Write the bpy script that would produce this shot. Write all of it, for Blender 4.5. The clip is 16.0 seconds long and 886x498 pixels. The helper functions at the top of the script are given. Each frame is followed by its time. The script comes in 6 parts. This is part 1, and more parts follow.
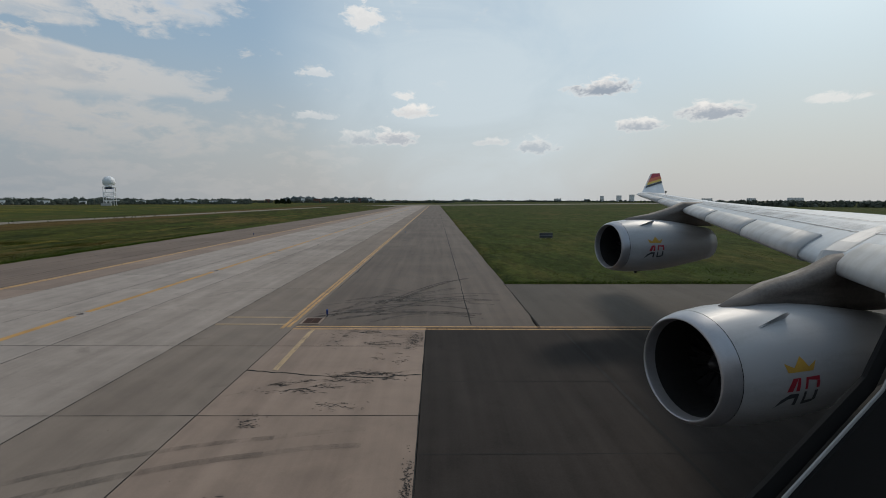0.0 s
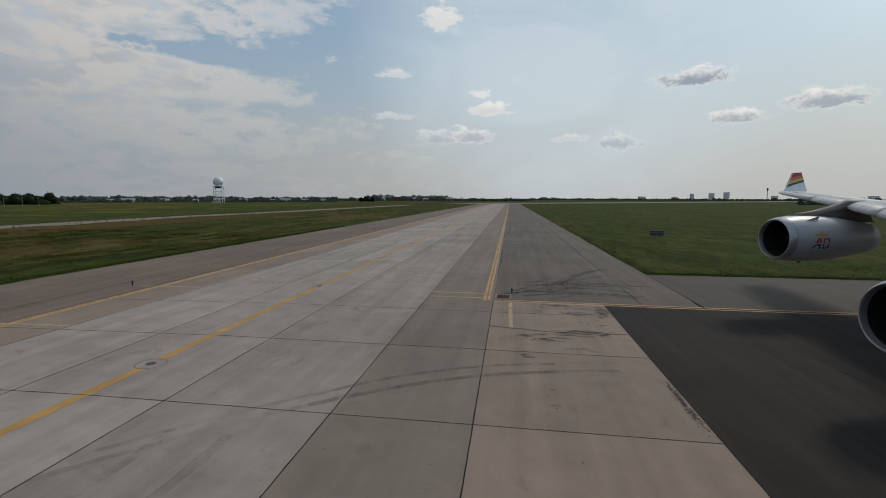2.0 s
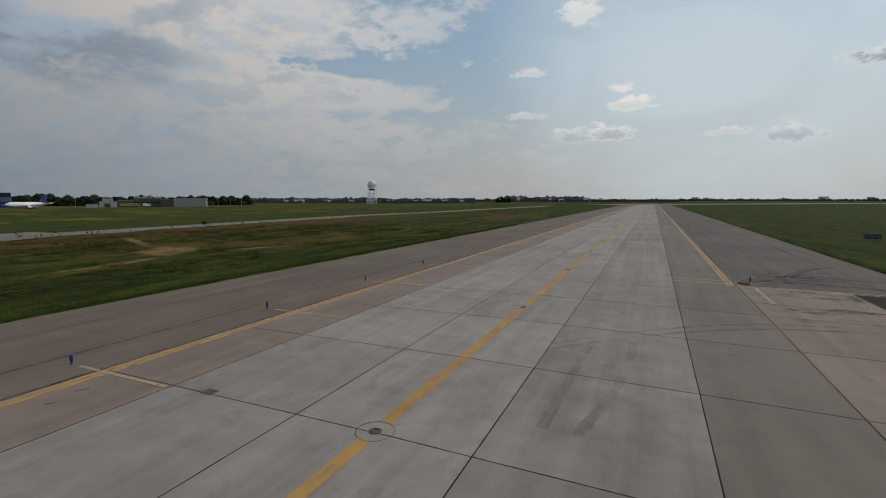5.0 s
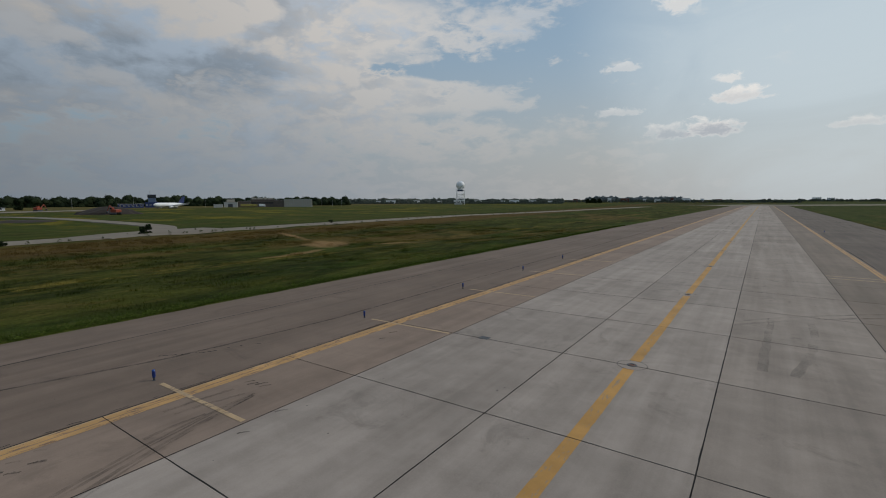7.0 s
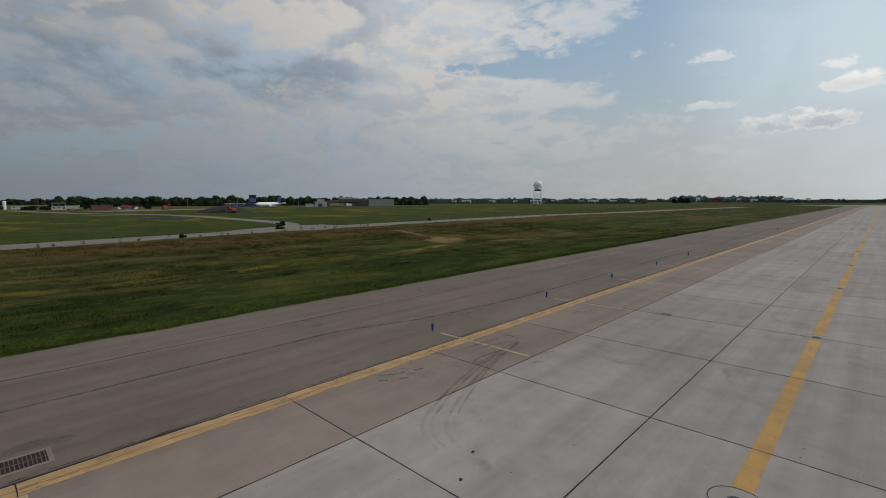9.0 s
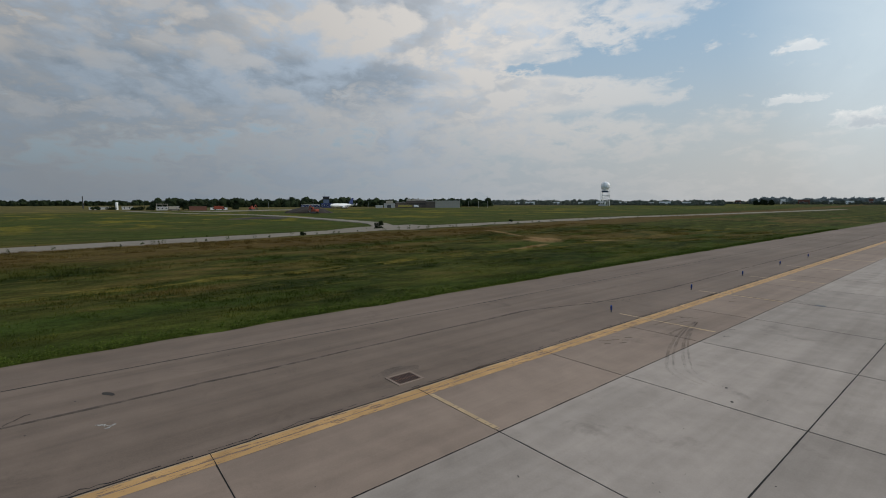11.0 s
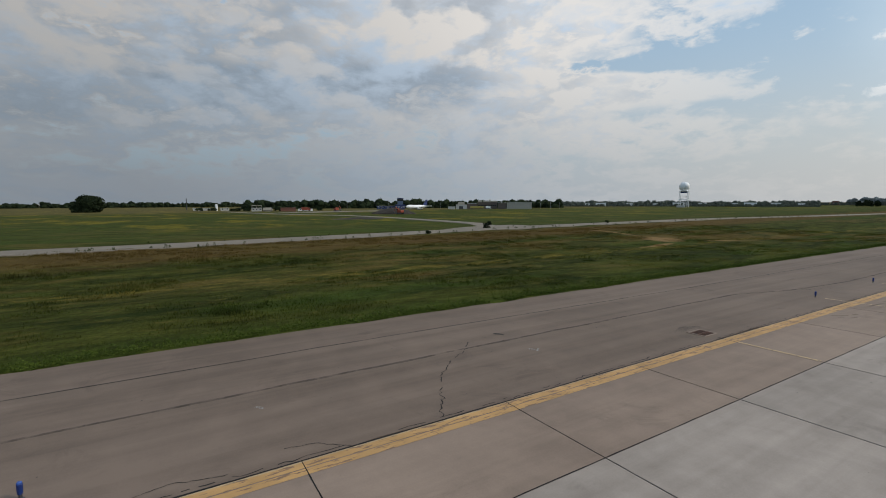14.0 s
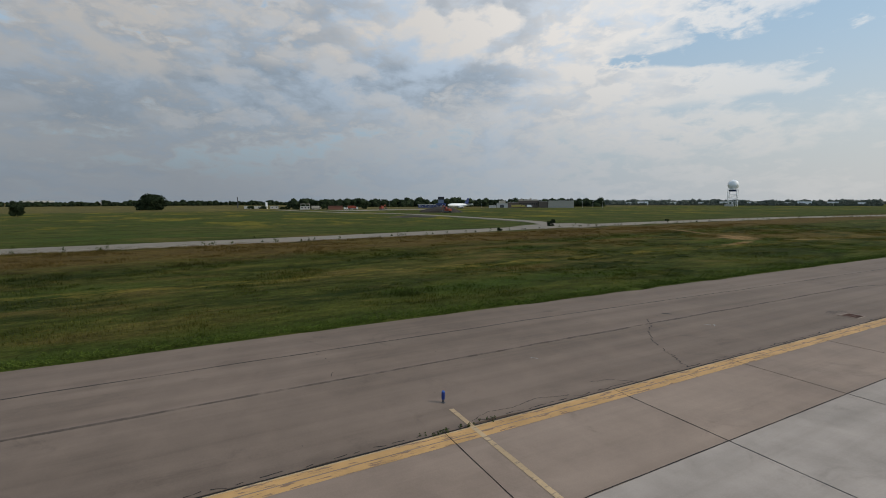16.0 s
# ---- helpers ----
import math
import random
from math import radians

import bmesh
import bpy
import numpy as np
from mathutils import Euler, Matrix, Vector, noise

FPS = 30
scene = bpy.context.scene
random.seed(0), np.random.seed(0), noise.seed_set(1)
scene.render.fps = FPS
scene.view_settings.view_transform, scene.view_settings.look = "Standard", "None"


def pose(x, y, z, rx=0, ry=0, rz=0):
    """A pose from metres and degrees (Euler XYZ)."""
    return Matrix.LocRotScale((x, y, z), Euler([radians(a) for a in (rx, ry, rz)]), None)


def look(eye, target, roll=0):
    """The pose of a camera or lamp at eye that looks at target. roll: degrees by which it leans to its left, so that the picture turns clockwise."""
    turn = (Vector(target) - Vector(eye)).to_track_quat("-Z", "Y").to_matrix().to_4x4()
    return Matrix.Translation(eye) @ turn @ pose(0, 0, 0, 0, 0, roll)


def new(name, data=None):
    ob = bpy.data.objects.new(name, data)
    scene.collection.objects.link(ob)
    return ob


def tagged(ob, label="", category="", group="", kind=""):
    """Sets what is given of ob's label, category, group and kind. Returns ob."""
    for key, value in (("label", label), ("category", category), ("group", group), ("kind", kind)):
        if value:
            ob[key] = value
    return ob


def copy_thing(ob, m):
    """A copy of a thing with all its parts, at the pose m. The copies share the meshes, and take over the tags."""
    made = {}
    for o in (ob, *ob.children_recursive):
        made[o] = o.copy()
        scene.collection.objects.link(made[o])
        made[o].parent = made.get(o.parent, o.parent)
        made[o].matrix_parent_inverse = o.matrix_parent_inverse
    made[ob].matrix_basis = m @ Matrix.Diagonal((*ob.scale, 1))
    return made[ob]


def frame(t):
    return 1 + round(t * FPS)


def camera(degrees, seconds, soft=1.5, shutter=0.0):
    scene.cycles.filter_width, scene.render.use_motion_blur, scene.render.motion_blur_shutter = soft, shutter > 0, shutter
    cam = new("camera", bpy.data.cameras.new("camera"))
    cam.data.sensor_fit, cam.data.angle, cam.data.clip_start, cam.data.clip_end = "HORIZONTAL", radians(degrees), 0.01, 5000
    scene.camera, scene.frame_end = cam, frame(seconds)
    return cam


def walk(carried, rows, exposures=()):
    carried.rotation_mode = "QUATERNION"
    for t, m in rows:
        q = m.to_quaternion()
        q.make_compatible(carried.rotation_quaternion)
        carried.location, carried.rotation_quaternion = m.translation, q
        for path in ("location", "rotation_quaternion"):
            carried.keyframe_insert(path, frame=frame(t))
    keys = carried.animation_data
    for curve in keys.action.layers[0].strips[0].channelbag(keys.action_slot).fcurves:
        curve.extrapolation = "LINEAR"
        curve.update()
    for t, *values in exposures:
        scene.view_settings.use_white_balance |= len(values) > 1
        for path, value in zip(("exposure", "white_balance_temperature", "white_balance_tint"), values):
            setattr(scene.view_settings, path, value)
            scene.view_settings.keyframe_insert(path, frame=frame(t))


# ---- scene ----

cam = camera(87.96, 16.0, soft=0.95)
EYE = 5.8
# seconds, x, y, yaw, pitch, roll
ROWS = [
    (0.0, 0.0, 0.0, -0.92, -6.11, 0.11),
    (0.5, -1.5, -1.162, 1.24, -6.18, 0.12),
    (1.0, -2.959, -2.422, 3.46, -6.26, 0.13),
    (1.5, -4.345, -3.824, 5.81, -6.32, 0.12),
    (2.0, -5.656, -5.303, 8.3, -6.36, 0.11),
    (2.5, -6.906, -6.797, 10.91, -6.39, 0.09),
    (3.0, -8.067, -8.36, 13.61, -6.39, 0.06),
    (3.5, -9.145, -9.993, 16.34, -6.37, 0.04),
    (4.0, -10.131, -11.704, 19.06, -6.33, 0.02),
    (4.8, -11.6, -14.471, 23.39, -6.27, -0.02),
    (5.6, -12.855, -17.311, 27.68, -6.21, -0.07),
    (6.5, -14.008, -20.626, 32.31, -6.17, -0.1),
    (7.0, -14.574, -22.509, 34.8, -6.16, -0.1),
    (7.5, -15.089, -24.433, 37.22, -6.16, -0.1),
    (8.0, -15.563, -26.402, 39.49, -6.18, -0.11),
    (8.5, -16.009, -28.361, 41.63, -6.2, -0.12),
    (9.0, -16.404, -30.301, 43.7, -6.17, -0.11),
    (9.8, -16.994, -33.416, 46.86, -6.11, -0.1),
    (10.6, -17.496, -36.564, 49.71, -6.02, -0.08),
    (11.5, -17.948, -40.16, 52.49, -5.9, -0.08),
    (12.0, -18.165, -42.178, 53.91, -5.84, -0.1),
    (12.5, -18.385, -44.21, 55.23, -5.79, -0.11),
    (13.0, -18.606, -46.261, 56.41, -5.77, -0.13),
    (13.5, -18.772, -48.311, 57.48, -5.76, -0.15),
    (14.0, -18.882, -50.415, 58.55, -5.78, -0.17),
    (14.5, -18.964, -52.546, 59.62, -5.83, -0.19),
    (15.0, -19.079, -54.713, 60.68, -5.87, -0.18),
    (15.5, -19.163, -56.923, 61.71, -5.91, -0.16),
    (16.0, -19.192, -59.155, 62.67, -5.94, -0.12),
]


def aim(x, y, yaw, pitch, roll):
    a, b = radians(yaw), radians(pitch)
    ahead = Vector((-math.sin(a) * math.cos(b), math.cos(a) * math.cos(b), math.sin(b)))
    eye = Vector((x, y, EYE))
    return look(eye, eye + 2 * ahead, roll)


walk(cam, [(t, aim(*row)) for t, *row in ROWS], [(0.0, -0.06), (2.0, -0.13), (4.0, -0.18), (7.0, -0.19), (9.0, -0.05), (12.5, 0.19), (16.0, 0.3)])

# ------------------------------------------------------------------ light
SUN_AZ, SUN_EL = 42.0, 41.0  # degrees clockwise from +y, and up
to_sun = Vector((math.sin(radians(SUN_AZ)) * math.cos(radians(SUN_EL)), math.cos(radians(SUN_AZ)) * math.cos(radians(SUN_EL)), math.sin(radians(SUN_EL))))
sun = new("sun", bpy.data.lights.new("sun", "SUN"))
sun.data.energy, sun.data.angle, sun.data.color = 1.3, radians(9.0), (1.0, 0.90, 0.78)
sun.matrix_world = look(to_sun * 50, (0, 0, 0))


class Net:
    """Short hand for node trees."""

    def __init__(self, tree):
        self.t = tree
        tree.nodes.clear()

    def n(self, kind, **kw):
        node = self.t.nodes.new(kind)
        for key, value in kw.items():
            if key.startswith("i_"):
                node.inputs[key[2:].replace("_", " ")].default_value = value
        return node

    def put(self, a, b):
        self.t.links.new(a, b)

    def val(self, sock, v):
        if isinstance(v, bpy.types.NodeSocket):
            self.put(v, sock)
        else:
            sock.default_value = v

    def math(self, op, a, b=0.0, c=0.0, clamp=False):
        m = self.n("ShaderNodeMath")
        m.operation, m.use_clamp = op, clamp
        for s, v in zip(m.inputs, (a, b, c)):
            self.val(s, v)
        return m.outputs[0]

    def vmath(self, op, a, b=(0, 0, 0)):
        m = self.n("ShaderNodeVectorMath")
        m.operation = op
        self.val(m.inputs[0], a), self.val(m.inputs[1], b)
        return m.outputs["Value"] if op in ("DOT_PRODUCT", "LENGTH", "DISTANCE") else m.outputs[0]

    def ramp(self, x, lo, hi, a=0.0, b=1.0, smooth=True):
        m = self.n("ShaderNodeMapRange")
        m.interpolation_type = "SMOOTHSTEP" if smooth else "LINEAR"
        for s, v in zip(m.inputs, (x, lo, hi, a, b)):
            self.val(s, v)
        return m.outputs[0]

    def mix(self, f, a, b, how="MIX"):
        m = self.n("ShaderNodeMix")
        m.data_type, m.blend_type = "RGBA", how
        self.val(m.inputs[0], f), self.val(m.inputs[6], a), self.val(m.inputs[7], b)
        return m.outputs[2]

    def noise(self, vec, scale, detail=4.0, rough=0.55, warp=0.0):
        m = self.n("ShaderNodeTexNoise")
        self.put(vec, m.inputs["Vector"])
        m.inputs["Scale"].default_value, m.inputs["Detail"].default_value = scale, detail
        m.inputs["Roughness"].default_value, m.inputs["Distortion"].default_value = rough, warp
        return m.outputs[0]

    def stretch(self, vec, sx, sy, sz, rz=0.0):
        m = self.n("ShaderNodeMapping")
        self.put(vec, m.inputs[0])
        m.inputs["Rotation"].default_value = (0, 0, radians(rz))
        m.inputs["Scale"].default_value = (sx, sy, sz)
        return m.outputs[0]


def rgb(r, g, b):
    return (r, g, b, 1.0)


def bearing(az, el):
    """A way, from degrees to the left of +y and up."""
    a, e = radians(az), radians(el)
    return (-math.sin(a) * math.cos(e), math.cos(a) * math.cos(e), math.sin(e))


# a summer sky with haze, a broken sheet of cloud and some small cumulus
world = bpy.data.worlds.new("sky")
scene.world = world
world.use_nodes = True
w = Net(world.node_tree)
out = w.n("ShaderNodeOutputWorld")
bg = w.n("ShaderNodeBackground")
w.put(bg.outputs[0], out.inputs[0])
sky = w.n("ShaderNodeTexSky")
sky.sky_type, sky.sun_disc = "NISHITA", False
sky.sun_elevation, sky.sun_rotation = radians(SUN_EL), radians(SUN_AZ)
sky.air_density, sky.dust_density, sky.ozone_density = 1.2, 2.5, 1.5
tc = w.n("ShaderNodeTexCoord")
way = tc.outputs["Generated"]
sep = w.n("ShaderNodeSeparateXYZ")
w.put(way, sep.inputs[0])
up = sep.outputs[2]
base = w.mix(0.5, w.mix(1.0, sky.outputs[0], rgb(0.074, 0.086, 0.088), "MULTIPLY"), rgb(0.40, 0.53, 0.655))
# direction over height: the flat underside of the cloud sheet
lift = w.math("ADD", w.math("MAXIMUM", up, 0.0), 0.20)
flat = w.n("ShaderNodeCombineXYZ")
w.put(w.math("DIVIDE", sep.outputs[0], lift), flat.inputs[0])
w.put(w.math("DIVIDE", sep.outputs[1], lift), flat.inputs[1])
sheet = flat.outputs[0]
west = w.vmath("DOT_PRODUCT", way, bearing(95, 5))  # how far towards the overcast side
sunny = w.vmath("DOT_PRODUCT", way, tuple(to_sun))
lit_side = tuple(to_sun * 0.022 + Vector((0, 0, 0.012)))
n1 = w.noise(sheet, 0.9, 9.0, 0.55, 0.5)
n2 = w.noise(w.stretch(way, 1, 1, 1.9), 6.5, 10.0, 0.53, 0.25)
n2_sun = w.noise(w.stretch(w.vmath("ADD", way, lit_side), 1, 1, 1.9), 6.5, 10.0, 0.53, 0.25)
n3 = w.noise(w.stretch(way, 1, 1, 2.4), 21.0, 8.0, 0.6, 0.3)
relief = w.ramp(w.math("SUBTRACT", n2, n2_sun), -0.07, 0.09, 0.0, 1.0, False)
dens = w.math("ADD", w.math("MULTIPLY", n1, 0.34), w.math("ADD", w.math("MULTIPLY", n2, 0.46), w.math("MULTIPLY", w.math("SUBTRACT", n3, 0.275), 0.45)))
need = w.ramp(west, -0.10, 0.80, 0.605, 0.40, False)
# banks and gaps of the sheet: bearing, height, half width and half height in degrees, how much denser, how much lighter
BANKS = [(58, 20.5, 15, 5.0, 0.15, 0.52), (46, 14.0, 8, 5.0, 0.11, 0.6), (35.5, 12.4, 8.5, 1.9, 0.15, 0.75), (27, 11.4, 5, 0.9, 0.08, 0.5), (34, 18.5, 9, 3.0, 0.09, 0.5), (22, 14.5, 10, 3.0, -0.07, 0.0), (42, 16.4, 3.5, 1.6, -0.09, 0.0), (35, 15.0, 7, 0.9, -0.10, 0.0), (80, 12.6, 8.5, 2.2, 0.05, -0.45), (62, 13.4, 10, 2.4, 0.05, -0.32), (94, 16.0, 9, 4.0, 0.08, 0.35), (74, 18.5, 4.5, 2.0, 0.08, 0.45), (32, 7.0, 13, 2.4, 0.07, 0.5), (72, 10.0, 9, 0.7, 0.05, 0.3), (97, 9.5, 8, 3.5, 0.03, -0.2)]
warp = w.math("SUBTRACT", w.math("ADD", w.math("MULTIPLY", n2, 0.45), w.math("MULTIPLY", n3, 0.55)), 0.5)
denser, lighter = 0.0, 0.0
for az, el, wide, high, more, light in BANKS:
    mid = bearing(az, el)
    side = (-math.cos(radians(az)), -math.sin(radians(az)), 0.0)
    u = w.math("DIVIDE", w.vmath("DOT_PRODUCT", w.vmath("SUBTRACT", way, mid), side), math.sin(radians(wide)))
    v = w.math("DIVIDE", w.math("SUBTRACT", up, mid[2]), math.sin(radians(high)))
    r = w.math("ADD", w.math("ADD", w.math("MULTIPLY", u, u), w.math("MULTIPLY", v, v)), w.math("MULTIPLY", warp, 6.0))
    here = w.math("MULTIPLY", w.ramp(r, 1.8, -0.2), w.math("GREATER_THAN", w.vmath("DOT_PRODUCT", way, mid), 0.7))
    denser = w.math("MULTIPLY_ADD", here, more, denser)
    lighter = w.math("MULTIPLY_ADD", here, light, lighter)
over = w.math("ADD", w.math("SUBTRACT", dens, need), denser)
cover = w.math("MULTIPLY", w.ramp(over, -0.02, 0.10), w.ramp(west, 0.25, 0.75, 0.55, 1.0))
thick = w.math("MULTIPLY", w.ramp(over, 0.03, 0.17), w.ramp(relief, 0.30, 1.0, 1.0, 0.35, False))
thick = w.math("SUBTRACT", thick, w.math("MULTIPLY", lighter, w.ramp(n2, 0.36, 0.60, 0.55, 1.15, False)), clamp=True)
lit = w.mix(1.0, rgb(0.735, 0.695, 0.65), w.ramp(sunny, -0.5, 0.6, 0.50, 1.08), "MULTIPLY")
dim = w.mix(1.0, rgb(0.232, 0.278, 0.334), w.ramp(sunny, -0.5, 0.6, 0.90, 1.75), "MULTIPLY")
dim = w.mix(1.0, dim, w.ramp(w.math("ADD", w.math("MULTIPLY", n2, 0.6), w.math("MULTIPLY", n3, 0.4)), 0.38, 0.62, 0.76, 1.30), "MULTIPLY")
cloud = w.mix(thick, lit, dim)
shade = w.mix(w.math("MULTIPLY", cover, 0.9), base, cloud)
# thin horizon haze, brighter towards the sun
haze = w.mix(1.0, w.mix(w.ramp(sunny, -0.3, 0.5), rgb(0.84, 0.98, 1.14), rgb(0.96, 0.96, 0.945)), w.ramp(sunny, -0.5, 0.85, 0.205, 0.60, False), "MULTIPLY")
shade = w.mix(w.ramp(up, 0.34, 0.0, 0.0, 0.86), shade, haze)

# a thin bright veil high in the north
veil = w.ramp(w.vmath("DOT_PRODUCT", way, bearing(-6, 17)), math.cos(radians(26)), math.cos(radians(3)))
veil = w.math("MULTIPLY", veil, w.ramp(w.noise(w.stretch(way, 1, 1, 2.0), 3.0, 6.0, 0.6, 0.8), 0.25, 0.65, 0.35, 0.75))
shade = w.mix(veil, shade, rgb(0.65, 0.74, 0.79))

# small cumulus: bearing and height of the middle, half width and half height in degrees, how grey and how solid
PUFFS = [(-19.4, 12.4, 4.2, 1.5, 1.0, 0.95), (-30.5, 9.0, 4.2, 1.6, 0.9, 0.9), (-23.6, 8.1, 3.0, 1.2, 0.85, 0.85), (2.8, 10.3, 3.4, 1.2, 0.35, 0.9), (4.9, 7.3, 3.2, 1.5, 0.75, 0.9), (9.0, 7.1, 2.8, 1.4, 0.8, 0.5), (-7.0, 6.9, 3.0, 0.8, 0.4, 0.55), (-12.2, 6.2, 2.9, 1.5, 0.9, 0.55), (8.7, 20.0, 2.4, 2.4, 0.2, 0.8), (3.5, 12.1, 1.7, 0.8, 0.1, 0.75), (-40.6, 9.4, 2.6, 0.8, 0.1, 0.6), (14.2, 14.3, 2.2, 0.8, 0.2, 0.5), (14.0, 9.6, 3.0, 0.9, 0.3, 0.45), (92.0, 8.4, 2.6, 1.5, 0.3, 0.18), (85.5, 9.0, 4.6, 1.5, 0.3, 0.2)]
ragged = w.math("SUBTRACT", w.noise(w.stretch(way, 1, 1, 1.8), 34.0, 8.0, 0.62, 0.4), 0.5)
knobs = w.math("SUBTRACT", w.noise(w.stretch(way, 1, 1, 1.4), 75.0, 5.0, 0.6), 0.5)
pale = w.mix(1.0, rgb(0.97, 0.94, 0.90), w.ramp(sunny, -0.5, 0.6, 0.46, 0.95), "MULTIPLY")
for az, el, wide, high, grey, solid in PUFFS:
    mid = bearing(az, el)
    side = (-math.cos(radians(az)), -math.sin(radians(az)), 0.0)
    off = w.vmath("SUBTRACT", way, mid)
    u = w.math("DIVIDE", w.vmath("DOT_PRODUCT", off, side), math.sin(radians(wide)))
    v = w.math("DIVIDE", w.math("SUBTRACT", up, mid[2]), math.sin(radians(high)))
    v = w.math("ADD", v, w.math("MULTIPLY", w.math("MINIMUM", v, 0.0), 0.9))
    r = w.math("SQRT", w.math("ADD", w.math("MULTIPLY", u, u), w.math("MULTIPLY", v, v)))
    r = w.math("ADD", r, w.math("MULTIPLY", ragged, 2.3))
    ahead = w.math("GREATER_THAN", w.vmath("DOT_PRODUCT", way, mid), 0.7)
    body = w.math("MULTIPLY", w.ramp(r, 0.95, 0.45), ahead)
    core = w.math("MULTIPLY", w.ramp(r, 0.95, 0.35), w.ramp(w.math("ADD", v, w.math("MULTIPLY", knobs, 1.3)), 0.85, -0.05))
    tone = w.mix(w.math("MULTIPLY", core, grey), pale, rgb(0.33, 0.38, 0.45))
    shade = w.mix(w.math("MULTIPLY", body, solid), shade, tone)

w.put(shade, bg.inputs[0])
bg.inputs[1].default_value = 1.0

# ------------------------------------------------------------------ materials


def finish(name, build, rough=0.8, metal=0.0, bump=0.0, bump_far=0.02, gloss=0.4):
    """A material; build(net, place) gives its colour and, if wanted, a height and a roughness."""
    m = bpy.data.materials.new(name)
    m.use_nodes = True
    net = Net(m.node_tree)
    o = net.n("ShaderNodeOutputMaterial")
    b = net.n("ShaderNodeBsdfPrincipled")
    net.put(b.outputs[0], o.inputs[0])
    geo = net.n("ShaderNodeNewGeometry")
    made = build(net, geo.outputs["Position"])
    made = made if isinstance(made, tuple) and not isinstance(made[0], float) else (made,)
    net.val(b.inputs["Base Color"], made[0])
    net.val(b.inputs["Roughness"], made[2] if len(made) > 2 else rough)
    b.inputs["Metallic"].default_value = metal
    b.inputs["Specular IOR Level"].default_value = gloss
    if bump and len(made) > 1 and made[1] is not None:
        h = net.n("ShaderNodeBump")
        h.inputs["Strength"].default_value, h.inputs["Distance"].default_value = bump, bump_far
        net.put(made[1], h.inputs["Height"])
        net.put(h.outputs[0], b.inputs["Normal"])
    return m


def plain(name, col, rough=0.6, metal=0.0, vary=0.12, scale=3.0):
    """Paint, metal or plastic with a little unevenness at two scales."""

    def build(net, p):
        obj = net.n("ShaderNodeTexCoord").outputs["Object"]
        a, b = net.noise(obj, scale, 5), net.noise(obj, scale * 9, 4)
        f = net.math("ADD", net.math("MULTIPLY", a, 0.65), net.math("MULTIPLY", b, 0.35))
        g = net.ramp(f, 0.3, 0.7, 1 - vary, 1 + vary, False)
        c = net.mix(1.0, rgb(*col), g, "MULTIPLY")
        return c, b, net.ramp(a, 0.3, 0.7, max(0.02, rough - 0.08), min(1.0, rough + 0.08), False)

    return finish(name, build, rough, metal, 0.08, 0.004)


def paving(name, dark, light, stain=0.25, streak=0.3, grit=0.35, tint=0.1, rough=0.85, along=True, gloss=0.3):
    """Concrete or asphalt: grit, blotches and streaks along the way that tyres run; each slab a little apart."""

    def build(net, p):
        info = net.n("ShaderNodeObjectInfo").outputs["Random"]
        big = net.noise(p, 0.11, 5, 0.6)
        mid = net.noise(p, 0.9, 6, 0.62, 0.3)
        fine = net.noise(p, 26.0, 4, 0.7)
        run = net.noise(net.stretch(p, 1.3, 0.05, 1.0), 1.0, 5, 0.6) if along else mid
        f = net.math("ADD", net.math("MULTIPLY", big, 0.34), net.math("MULTIPLY", mid, 0.28))
        f = net.math("ADD", f, net.math("MULTIPLY", run, streak))
        f = net.math("ADD", f, net.math("MULTIPLY", fine, grit * 0.4))
        mean = 0.31 + 0.5 * streak + 0.2 * grit
        c = net.mix(net.ramp(f, mean - 0.105, mean + 0.105, 0, 1, False), rgb(*dark), rgb(*light))
        c = net.mix(1.0, c, net.ramp(info, 0, 1, 1 - tint, 1 + tint, False), "MULTIPLY")
        blot = net.ramp(net.noise(p, 0.45, 7, 0.7, 0.8), 0.56, 0.72)
        c = net.mix(net.math("MULTIPLY", blot, stain), c, rgb(*[d * 0.45 for d in dark]))
        return c, fine, net.ramp(mid, 0.3, 0.7, rough - 0.1, min(1, rough + 0.08), False)

    return finish(name, build, rough, 0.0, 0.35, 0.006, gloss)


